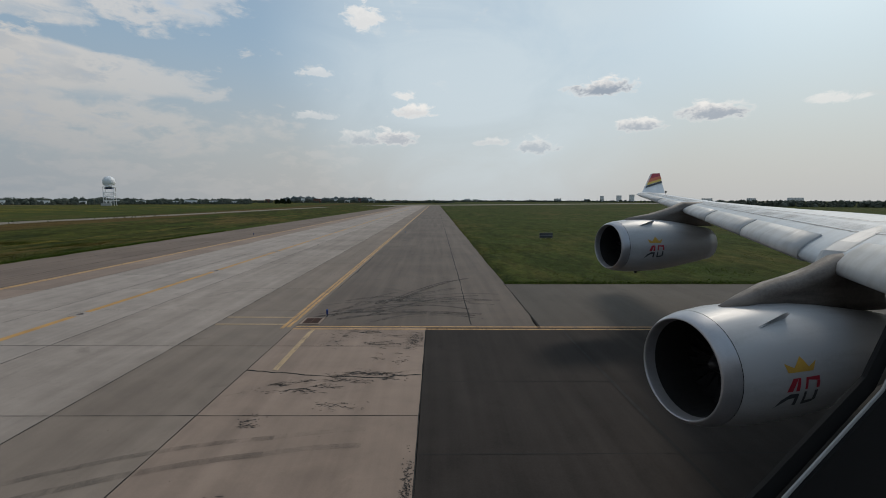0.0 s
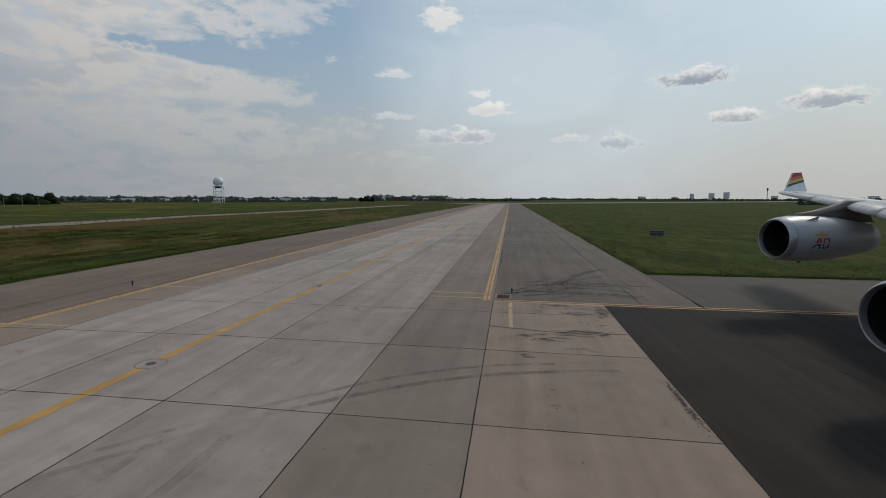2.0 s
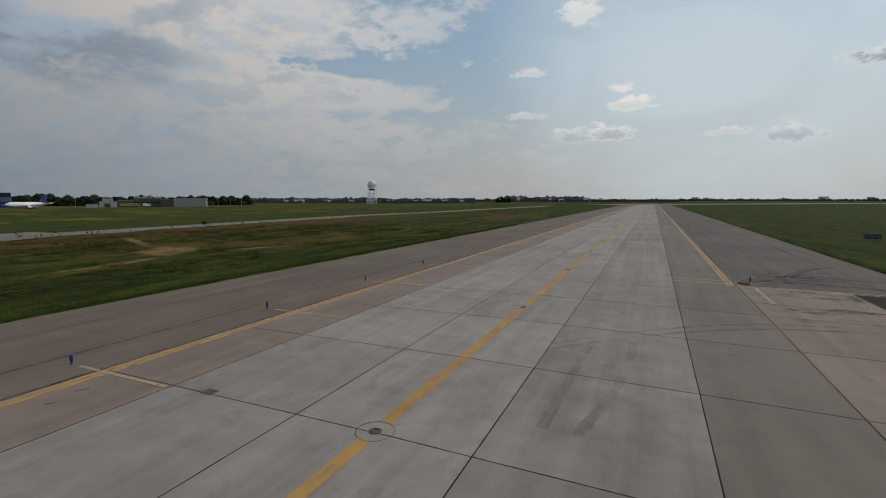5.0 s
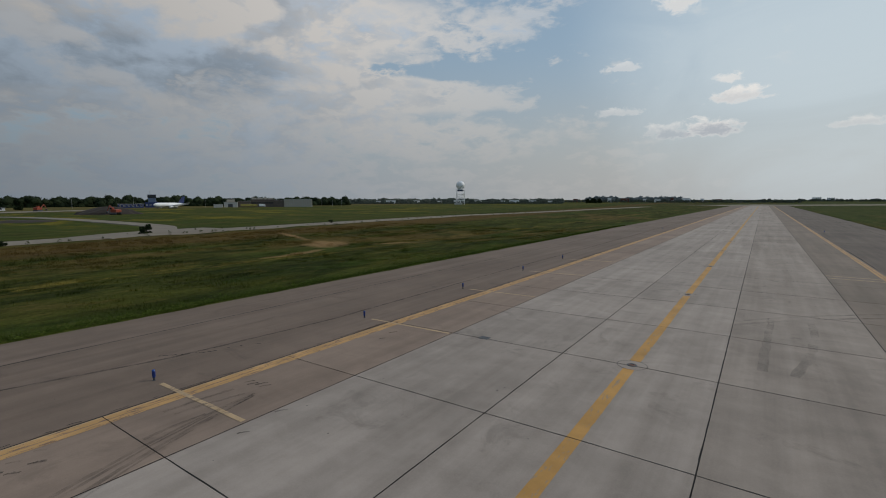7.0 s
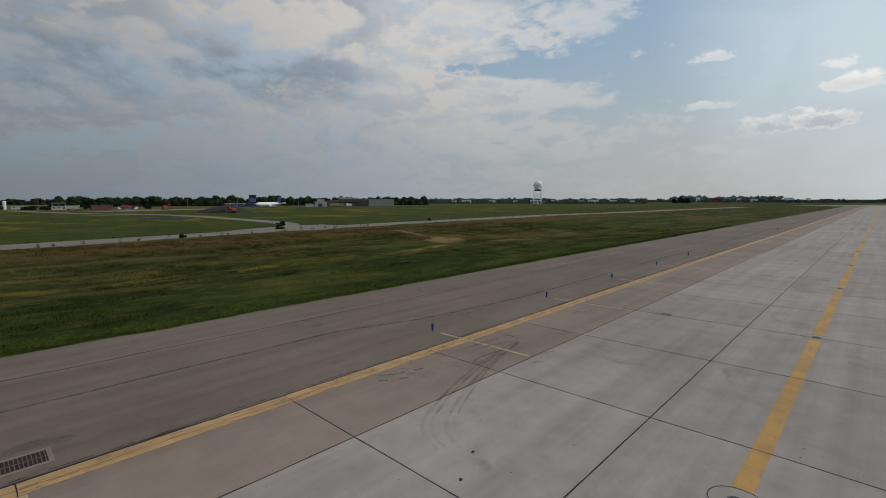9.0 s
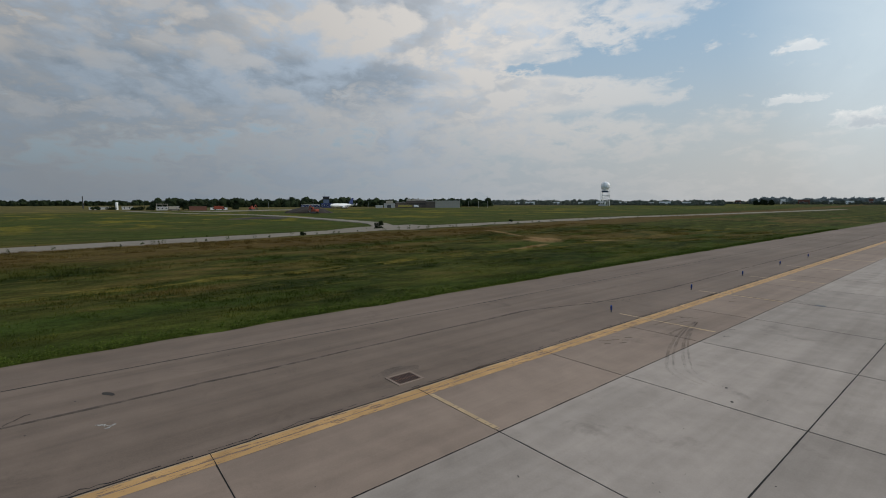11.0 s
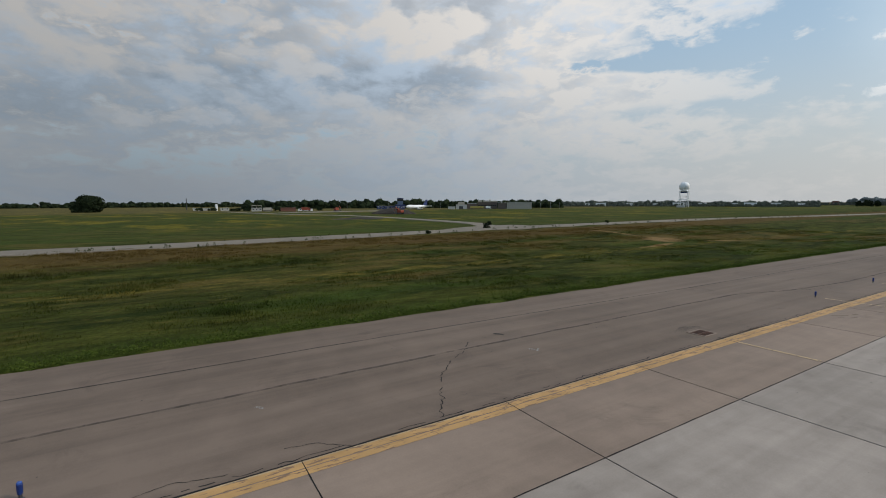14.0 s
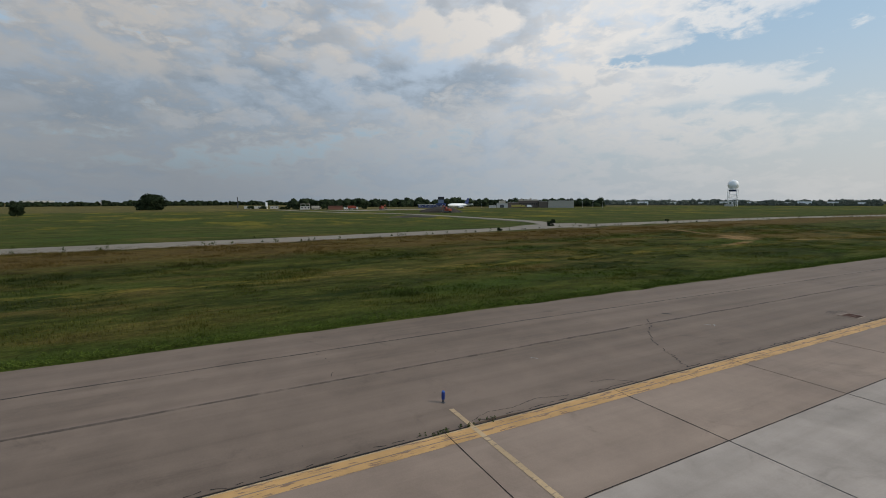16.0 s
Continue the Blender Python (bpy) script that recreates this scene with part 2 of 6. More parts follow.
def turf_colour(net, p):
    """Uneven summer grass: mown bands, dry and rusty seed heads, lush rims and a bare, sandy spot."""
    big = net.noise(net.stretch(p, 1.0, 0.4, 1.0, 8), 0.035, 5, 0.6)
    mid = net.noise(net.stretch(p, 1.0, 0.30, 1.0, 8), 0.25, 6, 0.68, 0.5)
    small = net.noise(net.stretch(p, 1.0, 0.5, 1.0, 8), 1.1, 6, 0.7)
    c = net.mix(net.ramp(mid, 0.36, 0.64), rgb(0.022, 0.031, 0.007), rgb(0.064, 0.070, 0.014))
    c = net.mix(net.math("MULTIPLY", net.ramp(small, 0.52, 0.68), 0.5), c, rgb(0.112, 0.092, 0.024))
    dry = net.ramp(net.math("ADD", net.math("MULTIPLY", big, 0.6), net.math("MULTIPLY", mid, 0.4)), 0.49, 0.60)
    c = net.mix(net.math("MULTIPLY", dry, 0.6), c, rgb(0.124, 0.078, 0.029))
    lush = net.ramp(net.noise(net.stretch(p, 1.0, 0.35, 1.0), 0.10, 4), 0.53, 0.64)
    c = net.mix(net.math("MULTIPLY", lush, 0.6), c, rgb(0.042, 0.066, 0.012))
    xs = net.n("ShaderNodeSeparateXYZ")
    net.put(p, xs.inputs[0])
    ax = net.math("ADD", xs.outputs[0], net.math("MULTIPLY", xs.outputs[1], 0.085))
    ax = net.math("ADD", ax, net.math("MULTIPLY", net.math("SUBTRACT", mid, 0.5), 14.0))
    # tall rusty grass beside the old road, flowering bands beyond it
    rust = net.math("MULTIPLY", net.ramp(ax, -74, -82), net.ramp(ax, -100, -92))
    c = net.mix(net.math("MULTIPLY", rust, 0.65), c, rgb(0.112, 0.066, 0.024))
    c = net.mix(net.ramp(xs.outputs[0], 2.0, 8.0, 0, 0.5), c, rgb(0.046, 0.064, 0.016))
    c = net.mix(net.ramp(ax, -104, -112, 0, 0.45), c, rgb(0.052, 0.072, 0.017))
    c = net.mix(net.math("MULTIPLY", net.ramp(xs.outputs[0], -44.5, -41.5, 0, 0.45), net.math("LESS_THAN", xs.outputs[0], -30.0)), c, rgb(0.054, 0.074, 0.014))
    bloom = net.math("MULTIPLY", net.ramp(ax, -125, -160), net.ramp(net.noise(net.stretch(p, 0.5, 1.0, 1.0), 0.05, 6, 0.7), 0.5, 0.62))
    c = net.mix(net.math("MULTIPLY", bloom, 0.75), c, rgb(0.180, 0.145, 0.020))
    # a strip of yellow flowers, straw-coloured grass far out, and clumps with shaded gaps painted between them
    row = net.math("ABSOLUTE", net.math("ADD", xs.outputs[0], net.math("ADD", 58.2, net.math("MULTIPLY", net.math("SUBTRACT", mid, 0.5), 6.0))))
    flower = net.math("MULTIPLY", net.ramp(row, 2.2, 0.3), net.ramp(net.noise(net.stretch(p, 1.0, 0.3, 1.0), 0.9, 6, 0.7), 0.46, 0.60))
    c = net.mix(net.math("MULTIPLY", flower, 0.7), c, rgb(0.190, 0.145, 0.030))
    c = net.mix(net.ramp(ax, -340, -410, 0, 0.5), c, rgb(0.150, 0.112, 0.050))
    # clump tones; the shade in the gaps is multiplied into the colour
    clump = net.noise(net.stretch(p, 1.0, 0.42, 1.0, 8), 0.75, 8, 0.76, 0.6)
    c = net.mix(1.0, c, net.ramp(clump, 0.36, 0.62, 0.60, 1.20, False), "MULTIPLY")
    edge = net.math("MULTIPLY", net.math("SUBTRACT", net.noise(p, 0.28, 5, 0.65), 0.5), 1.9)
    for (x, y), (rx, ry), turn in (((-65.5, 21.5), (3.8, 5.6), -40), ((-59.9, 11.8), (1.1, 6.5), -11), ((-59.2, 28.5), (1.1, 6.0), 41), ((-79.0, 26.0), (1.1, 10.0), -68)):
        near = net.stretch(net.vmath("SUBTRACT", p, (x, y, 0)), 1, 1, 0, turn)
        r = net.vmath("LENGTH", net.vmath("DIVIDE", near, (rx, ry, 1)))
        c = net.mix(net.ramp(net.math("ADD", r, edge), 1.0, 0.35, 0, 0.8), c, rgb(0.26, 0.165, 0.08))
    return c, small


def turf(name):
    def build(net, p):
        c, small = turf_colour(net, p)
        fine = net.noise(p, 4.5, 6, 0.78)
        return net.mix(1.0, c, net.ramp(fine, 0.3, 0.7, 0.55, 1.45, False), "MULTIPLY"), fine

    return finish(name, build, 0.95, 0.0, 0.8, 0.10, 0.03)


def blades(name):
    """Grass blades take the turf's own colours, each a little apart."""

    def build(net, p):
        c, small = turf_colour(net, p)
        isl = net.n("ShaderNodeNewGeometry").outputs["Random Per Island"]
        return net.mix(1.0, c, net.ramp(isl, 0, 1, 0.95, 1.9, False), "MULTIPLY")

    m = finish(name, build, 0.8, gloss=0.05)
    net = m.node_tree
    bsdf = next(n for n in net.nodes if n.type == "BSDF_PRINCIPLED")
    glow, both = net.nodes.new("ShaderNodeBsdfTranslucent"), net.nodes.new("ShaderNodeMixShader")
    out = next(n for n in net.nodes if n.type == "OUTPUT_MATERIAL")
    net.links.new(bsdf.inputs["Base Color"].links[0].from_socket, glow.inputs["Color"])
    both.inputs[0].default_value = 0.5  # thin blades let half of the light through
    net.links.new(bsdf.outputs[0], both.inputs[1])
    net.links.new(glow.outputs[0], both.inputs[2])
    net.links.new(both.outputs[0], out.inputs[0])
    return m


def leafy(name, dark, light, scale=1.2):
    def build(net, p):
        isl = net.n("ShaderNodeNewGeometry").outputs["Random Per Island"]
        a = net.noise(p, scale, 4)
        c = net.mix(isl, rgb(*dark), rgb(*light))
        return net.mix(1.0, c, net.ramp(a, 0.3, 0.7, 0.7, 1.3, False), "MULTIPLY"), a

    return finish(name, build, 0.8, 0.0, 0.2, 0.05, 0.06)


def worn(name, col, under, gone=0.5):
    """Road paint, chipped through to what lies under it."""

    def build(net, p):
        chip = net.noise(net.stretch(p, 9.0, 1.6, 1.0), 1.0, 8, 0.70)
        dirt = net.noise(p, 0.8, 5, 0.6)
        c = net.mix(1.0, rgb(*col), net.ramp(dirt, 0.3, 0.7, 0.78, 1.15, False), "MULTIPLY")
        return net.mix(net.ramp(chip, gone, gone + 0.07), c, rgb(*under)), chip

    return finish(name, build, 0.75, 0.0, 0.1, 0.003)


def seethrough(name, col, most=0.6, scale=1.2, seed=0.0, lo=0.42, hi=0.62, drawn=(1, 1, 1)):
    """A thin film of rubber or dirt with ragged gaps."""
    m = bpy.data.materials.new(name)
    m.use_nodes = True
    net = Net(m.node_tree)
    o, b = net.n("ShaderNodeOutputMaterial"), net.n("ShaderNodeBsdfPrincipled")
    net.put(b.outputs[0], o.inputs[0])
    p = net.n("ShaderNodeNewGeometry").outputs["Position"]
    p = net.stretch(net.vmath("ADD", p, (seed, seed * 2, 0)), *drawn)
    b.inputs["Base Color"].default_value, b.inputs["Roughness"].default_value = rgb(*col), 0.8
    a = net.math("MULTIPLY", net.ramp(net.noise(p, scale, 6, 0.65), lo, hi), net.ramp(net.noise(p, scale * 14, 3), 0.2, 0.6, 0.5, 1.0))
    net.put(net.math("MULTIPLY", a, most), b.inputs["Alpha"])
    return m


M = {}
M["concrete"] = paving("pale_concrete", (0.230, 0.194, 0.166), (0.380, 0.325, 0.284), 0.36, 0.3, 0.3, 0.08)
M["worn"] = paving("worn_grey_concrete", (0.198, 0.164, 0.138), (0.338, 0.285, 0.244), 0.36, 0.3, 0.3, 0.08)
M["tan"] = paving("tan_concrete", (0.190, 0.139, 0.108), (0.296, 0.222, 0.174), 0.3, 0.3, 0.3, 0.06)
M["dull"] = paving("dull_tan_concrete", (0.156, 0.123, 0.098), (0.240, 0.194, 0.157), 0.3, 0.3, 0.3, 0.06)
M["asphalt"] = paving("aged_asphalt", (0.121, 0.088, 0.067), (0.198, 0.147, 0.115), 0.3, 0.35, 0.4, 0.0)
M["asphalt_east"] = paving("rubbered_asphalt", (0.082, 0.064, 0.052), (0.150, 0.118, 0.097), 0.45, 0.35, 0.4, 0.0)
M["asphalt_far"] = paving("dull_asphalt", (0.072, 0.062, 0.053), (0.115, 0.100, 0.086), 0.3, 0.2, 0.4, 0.0, gloss=0.14)
M["black"] = paving("fresh_asphalt", (0.022, 0.0185, 0.0165), (0.047, 0.040, 0.036), 0.3, 0.35, 0.5, 0.0, 0.9, gloss=0.10)
M["seal"] = plain("joint_sealant", (0.011, 0.010, 0.0095), 0.75)
M["grass"] = turf("turf")
M["road"] = paving("old_pale_road", (0.15, 0.127, 0.099), (0.225, 0.194, 0.155), 0.3, 0.3, 0.4, 0.0)
M["yellow"] = worn("worn_yellow_paint", (0.47, 0.275, 0.108), (0.20, 0.125, 0.08), 0.53)
M["cream"] = worn("faded_cream_paint", (0.43, 0.305, 0.175), (0.20, 0.15, 0.11), 0.535)
M["orange"] = worn("centre_yellow_paint", (0.46, 0.25, 0.07), (0.27, 0.21, 0.15), 0.56)
M["rubber"] = seethrough("tyre_rubber", (0.033, 0.029, 0.026), 0.66, 1.0, 0.0, 0.26, 0.62, (2.0, 0.6, 1.0))
M["smear"] = seethrough("rubber_smear", (0.04, 0.035, 0.031), 0.34, 1.3, 2.0, 0.28, 0.66, (2.0, 0.8, 1.0))
M["faint"] = seethrough("faint_rubber", (0.08, 0.076, 0.07), 0.28, 0.5, 5.0, 0.35, 0.7)
M["scuff"] = seethrough("dark_scuffs", (0.02, 0.018, 0.016), 0.6, 11.0, 3.0, 0.55, 0.68, (1.0, 1.6, 1.0))
M["crack"] = plain("crack_shadow", (0.012, 0.011, 0.010), 0.95)
M["tar"] = plain("dark_rubber_dirt", (0.034, 0.029, 0.026), 0.9)
M["steel"] = plain("galvanised_steel", (0.35, 0.36, 0.37), 0.45, 0.7)
M["rust"] = plain("rusty_iron", (0.135, 0.070, 0.050), 0.85, 0.0, 0.4, 12.0)
M["white"] = plain("white_paint", (0.82, 0.82, 0.82), 0.4)
M["dark"] = plain("dark_grey_paint", (0.05, 0.052, 0.058), 0.5)
M["blue"] = plain("blue_plastic", (0.010, 0.030, 0.15), 0.35)
M["navy"] = plain("navy_paint", (0.02, 0.035, 0.12), 0.5)
M["slate"] = plain("blue_grey_paint", (0.10, 0.14, 0.22), 0.6)
M["grey"] = plain("grey_cladding", (0.42, 0.42, 0.41), 0.6, 0.0, 0.15)
M["brick"] = plain("red_brown_brick", (0.16, 0.07, 0.05), 0.85, 0.0, 0.3)
M["beige"] = plain("beige_render", (0.37, 0.34, 0.29), 0.8)
M["soil"] = plain("dark_soil", (0.030, 0.023, 0.018), 0.95, 0.0, 0.4, 0.6)
M["red"] = plain("orange_red_paint", (0.26, 0.05, 0.025), 0.5)
M["lime"] = plain("lime_paint", (0.34, 0.28, 0.07), 0.5)
M["pane"] = plain("dark_glass", (0.02, 0.025, 0.03), 0.12)
M["leaf"] = leafy("leaves", (0.010, 0.017, 0.009), (0.030, 0.042, 0.019))
# distance haze is mixed into the leaf colours of the far woods
M["far_leaf"] = leafy("haze_lightened_leaves", (0.060, 0.072, 0.060), (0.130, 0.145, 0.118))
M["haze_leaf"] = leafy("haze_tinted_leaves", (0.13, 0.155, 0.160), (0.20, 0.225, 0.230))
M["sooty"] = plain("weathered_brown_cladding", (0.115, 0.092, 0.078), 0.85, 0.0, 0.3, 0.4)
M["weed"] = leafy("weeds", (0.022, 0.036, 0.010), (0.060, 0.075, 0.022), 2.0)
M["blade"] = blades("grass_blades")
M["rim_weed"] = leafy("rim_weeds", (0.034, 0.056, 0.009), (0.100, 0.135, 0.024), 1.5)
M["bark"] = plain("bark", (0.06, 0.045, 0.03), 0.95)

# ------------------------------------------------------------------ shape helpers


def mesh_of(name, bm, material, smooth=False):
    me = bpy.data.meshes.new(name)
    bm.normal_update()
    if smooth:
        for f in bm.faces:
            f.smooth = len(f.verts) <= 4
    bm.to_mesh(me)
    bm.free()
    me.materials.append(material)
    return me


def part(name, bm, material, parent=None, label="", smooth=False):
    ob = new(name, mesh_of(name, bm, material, smooth))
    if parent is not None:
        ob.parent = parent
    return tagged(ob, label)


def thing(name, at, label, category, group="", kind="", turn=0.0):
    ob = new(name)
    ob.matrix_world = pose(*at, 0, 0, turn)
    ob.empty_display_size = 0.2
    return tagged(ob, label, category, group, kind)


def box(bm, x0, x1, y0, y1, z0, z1, bevel=0.0):
    c = [bm.verts.new(v) for v in ((x0, y0, z0), (x1, y0, z0), (x1, y1, z0), (x0, y1, z0), (x0, y0, z1), (x1, y0, z1), (x1, y1, z1), (x0, y1, z1))]
    fs = [bm.faces.new([c[i] for i in q]) for q in ((3, 2, 1, 0), (4, 5, 6, 7), (0, 1, 5, 4), (1, 2, 6, 5), (2, 3, 7, 6), (3, 0, 4, 7))]
    if bevel:
        es = list({e for f in fs for e in f.edges})
        bmesh.ops.bevel(bm, geom=es, offset=bevel, segments=1, affect="EDGES")
    return bm


def boxed(*sizes, bevel=0.0):
    return box(bmesh.new(), *sizes, bevel=bevel)


def tube(bm, a, b, r0, r1=None, sides=8):
    a, b = Vector(a), Vector(b)
    r1 = r0 if r1 is None else r1
    q = (b - a).to_track_quat("Z", "Y")
    rings = []
    for p, r in ((a, r0), (b, r1)):
        rings.append([bm.verts.new(p + q @ Vector((r * math.cos(k * math.tau / sides), r * math.sin(k * math.tau / sides), 0))) for k in range(sides)])
    for k in range(sides):
        bm.faces.new((rings[0][k], rings[0][(k + 1) % sides], rings[1][(k + 1) % sides], rings[1][k]))
    bm.faces.new(rings[0][::-1]), bm.faces.new(rings[1])
    return bm


def lathe(bm, profile, sides=24, axis="Z", at=(0, 0, 0), squash=1.0):
    """Turns rows of (radius, along) about an axis; radius 0 closes it."""
    at = Vector(at)
    rings = []
    for r, z in profile:
        ring = []
        for k in range(sides if r > 1e-6 else 1):
            c, s = r * math.cos(k * math.tau / sides), r * math.sin(k * math.tau / sides)
            ring.append(bm.verts.new(at + Vector((c, s * squash, z) if axis == "Z" else (z, c, s * squash))))
        rings.append(ring)
    for a, b in zip(rings, rings[1:]):
        for k in range(sides):
            j = (k + 1) % sides
            q = [a[k % len(a)], a[j % len(a)], b[j % len(b)], b[k % len(b)]]
            bm.faces.new([v for n, v in enumerate(q) if v not in q[:n]])
    return bm


def from_arrays(name, verts, faces, material):
    me = bpy.data.meshes.new(name)
    me.from_pydata(verts, [], faces)
    me.materials.append(material)
    me.update()
    return me


# ------------------------------------------------------------------ the lie of the land
CROWN = -17.6


def camber(x):
    d = x - CROWN
    return 0.0105 * max(d, -23.0) if d < 0 else -0.0046 * min(d, 25.0)


def land(x, y):
    """Height of the paved and grassy surface."""
    return camber(x) - 0.0014 * min(max(math.hypot(x + 15, y + 20) - 40, 0), 560)


WEST_EDGE, EAST_EDGE = -40.6, 4.9   # outer rims of the shoulders
J_WEST = [-29.12, -25.52, -20.52, -15.41, -10.40, -6.52]  # lengthwise joints
NORTH, SOUTH = 640.0, -150.0
CROSS_N = 20.75  # northern rim of the crossing taxiway


def paved(x, y):
    if WEST_EDGE < x < EAST_EDGE and SOUTH < y < NORTH:
        return True
    return EAST_EDGE <= x < 160 and -60 < y < 32.0


def lerp_list(*stops):
    """Coordinates between stops: (start, end, step) ..."""
    got = []
    for a, b, step in stops:
        n = max(1, round((b - a) / step))
        got += [a + (b - a) * k / n for k in range(n)]
    return got + [stops[-1][1]]


rng = random.Random(7)

# ground: one sheet to the horizon, dipping under the paving
gx = lerp_list((-4200, -1000, 400), (-1000, -300, 50), (-300, -110, 10), (-110, WEST_EDGE - 0.02, 1.0), (WEST_EDGE - 0.02, WEST_EDGE + 0.25, 0.27), (WEST_EDGE + 0.25, EAST_EDGE - 0.25, 8), (EAST_EDGE - 0.25, EAST_EDGE + 0.02, 0.27), (EAST_EDGE + 0.02, 40, 1.5), (40, 160, 10), (160, 1000, 60), (1000, 4200, 400))
gy = lerp_list((-4200, -1000, 400), (-1000, -200, 80), (-200, -100, 10), (-100, 31.75, 1.5), (31.75, 32.02, 0.27), (32.02, 100, 1.5), (100, 300, 10), (300, 1000, 50), (1000, 4200, 400))
verts = []
for y in gy:
    for x in gx:
        z = land(x, y)
        if paved(x, y):
            z -= 0.25
        else:
            far = min(1.0, max(0.0, (WEST_EDGE - x) / 6.0)) if x < WEST_EDGE else min(1.0, max(0.0, (max(x - EAST_EDGE, 0) + max(y - 32, 0)) / 8))
            z += 0.02 + far * 0.16 * (noise.noise((x * 0.12, y * 0.12, 0)) + 0.4 * noise.noise((x * 0.45, y * 0.45, 3)))
            if x < -44 and x > -75:
                z -= 0.35 * math.sin((x + 75) / 31 * math.pi) ** 2
        verts.append((x, y, z))
nx = len(gx)
faces = [(j * nx + i, j * nx + i + 1, (j + 1) * nx + i + 1, (j + 1) * nx + i) for j in range(len(gy) - 1) for i in range(nx - 1)]
ground = tagged(new("ground", from_arrays("ground", verts, faces, M["grass"])), "flat airfield of patchy green and dry summer grass", "ground", kind="structure")
for f in ground.data.polygons:
    f.use_smooth = True


def sheet_strip(name, x0, x1, ys, material, label, category, lift=0.0, deep=0.3, edge=0.0):
    """A paved strip that follows the land; edge: how far its outer rims wander."""
    bm = bmesh.new()
    xs = lerp_list((x0, x1, 2.5)) if x0 > CROWN or x1 < CROWN else lerp_list((x0, CROWN, 2.5), (CROWN, x1, 2.5))
    grid = []
    for n, y in enumerate(ys):
        row = []
        for k, x in enumerate(xs):
            wob = edge * noise.noise((x0 * 3, y * 0.35, 1)) if k in (0, len(xs) - 1) else 0.0
            row.append(bm.verts.new((x + wob, y, land(x, y) + lift)))
        grid.append(row)
    for a, b in zip(grid, grid[1:]):
        for k in range(len(xs) - 1):
            bm.faces.new((a[k], a[k + 1], b[k + 1], b[k]))
    rim = [e for e in bm.edges if e.is_boundary]
    skirt = bmesh.ops.extrude_edge_only(bm, edges=rim)["geom"]
    for v in skirt:
        if isinstance(v, bmesh.types.BMVert):
            v.co.z -= deep
    ob = part(name, bm, material)
    return tagged(ob, label, category, kind="structure")


LONG_Y = lerp_list((SOUTH, -80, 5), (-80, 120, 1.0), (120, NORTH, 20))
SEAM = 0.008
west_shoulder = sheet_strip("west_shoulder", WEST_EDGE, J_WEST[0] - 0.02, LONG_Y, M["asphalt"], "aged grey asphalt shoulder with long seams and cracks", "pavement", edge=0.35)
east_shoulder = sheet_strip("east_shoulder", J_WEST[5] + 0.02, EAST_EDGE, lerp_list((CROSS_N, 120, 1.0), (120, NORTH, 20)), M["asphalt_east"], "grey asphalt shoulder with tyre arcs beside the taxiway", "pavement", edge=0.25)
cross_shoulder = sheet_strip("cross_shoulder", EAST_EDGE + 0.02, 160.0, lerp_list((CROSS_N, 32.0, 2.0)), M["asphalt_far"], "dull asphalt shoulder along the crossing taxiway", "pavement")
cross_taxiway = sheet_strip("cross_taxiway", -0.43, 160.0, lerp_list((-60, CROSS_N - 0.02, 3.0)), M["black"], "dark asphalt surface of the crossing taxiway", "pavement")

# concrete bed under the slabs shows as sealed joints
bed = sheet_strip("joint_bed", J_WEST[0] + 0.0, -0.45, lerp_list((SOUTH, -80, 10), (-80, 120, 3.0), (120, NORTH, 40)), M["seal"], "black sealant in the joints between concrete slabs", "joint", lift=-0.03)
bed.name = "joint_sealant"

# taxiway slabs, about 5 m by 6 m
taxiway = thing("taxiway", (0, 0, 0), "concrete taxiway of large pale slabs with tan outer bays", "taxiway", kind="structure")
ROW0, ROW = 0.03, 6.0
COLS = [(J_WEST[k], J_WEST[k + 1], ("tan", "concrete", "concrete", "worn", "dull")[k]) for k in range(5)]


def slab_mesh(x0, x1, long, material, y_mid):
    """One slab with chamfered rims, its top along the cross fall."""
    bm = bmesh.new()
    g, ch = SEAM, 0.008
    xs = [x0 + g, x0 + g + ch] + ([CROWN] if x0 < CROWN < x1 else []) + [x1 - g - ch, x1 - g]
    ysl = [-long / 2 + g, -long / 2 + g + ch, long / 2 - g - ch, long / 2 - g]
    grid = [[bm.verts.new((x, y, camber(x) - (0.015 if i in (0, len(xs) - 1) or j in (0, 3) else 0.0))) for i, x in enumerate(xs)] for j, y in enumerate(ysl)]
    for a, b in zip(grid, grid[1:]):
        for k in range(len(xs) - 1):
            bm.faces.new((a[k], a[k + 1], b[k + 1], b[k]))
    rim = [e for e in bm.edges if e.is_boundary]
    for v in bmesh.ops.extrude_edge_only(bm, edges=rim)["geom"]:
        if isinstance(v, bmesh.types.BMVert):
            v.co.z -= 0.06
    return mesh_of("slab", bm, material)


far_v, far_f = ({k: [] for k in ("tan", "dull", "worn", "concrete")} for _ in range(2))
for x0, x1, kind in COLS:
    me = slab_mesh(x0, x1, ROW, M[kind], 0)
    for k in range(-26, 107):
        y = ROW0 + (k + 0.5) * ROW
        drop = land((x0 + x1) / 2, y) - camber((x0 + x1) / 2)
        if -13 <= k <= 16:
            ob = new("slab", me)
            ob.location = (0, y, drop)
            ob.parent = taxiway
        else:
            n = len(far_v[kind])
            g = SEAM * 2
            far_v[kind] += [(x0 + g, y - 3 + g, camber(x0) + drop), (x1 - g, y - 3 + g, camber(x1) + drop), (x1 - g, y + 3 - g, camber(x1) + drop), (x0 + g, y + 3 - g, camber(x0) + drop)]
            far_f[kind].append((n, n + 1, n + 2, n + 3))
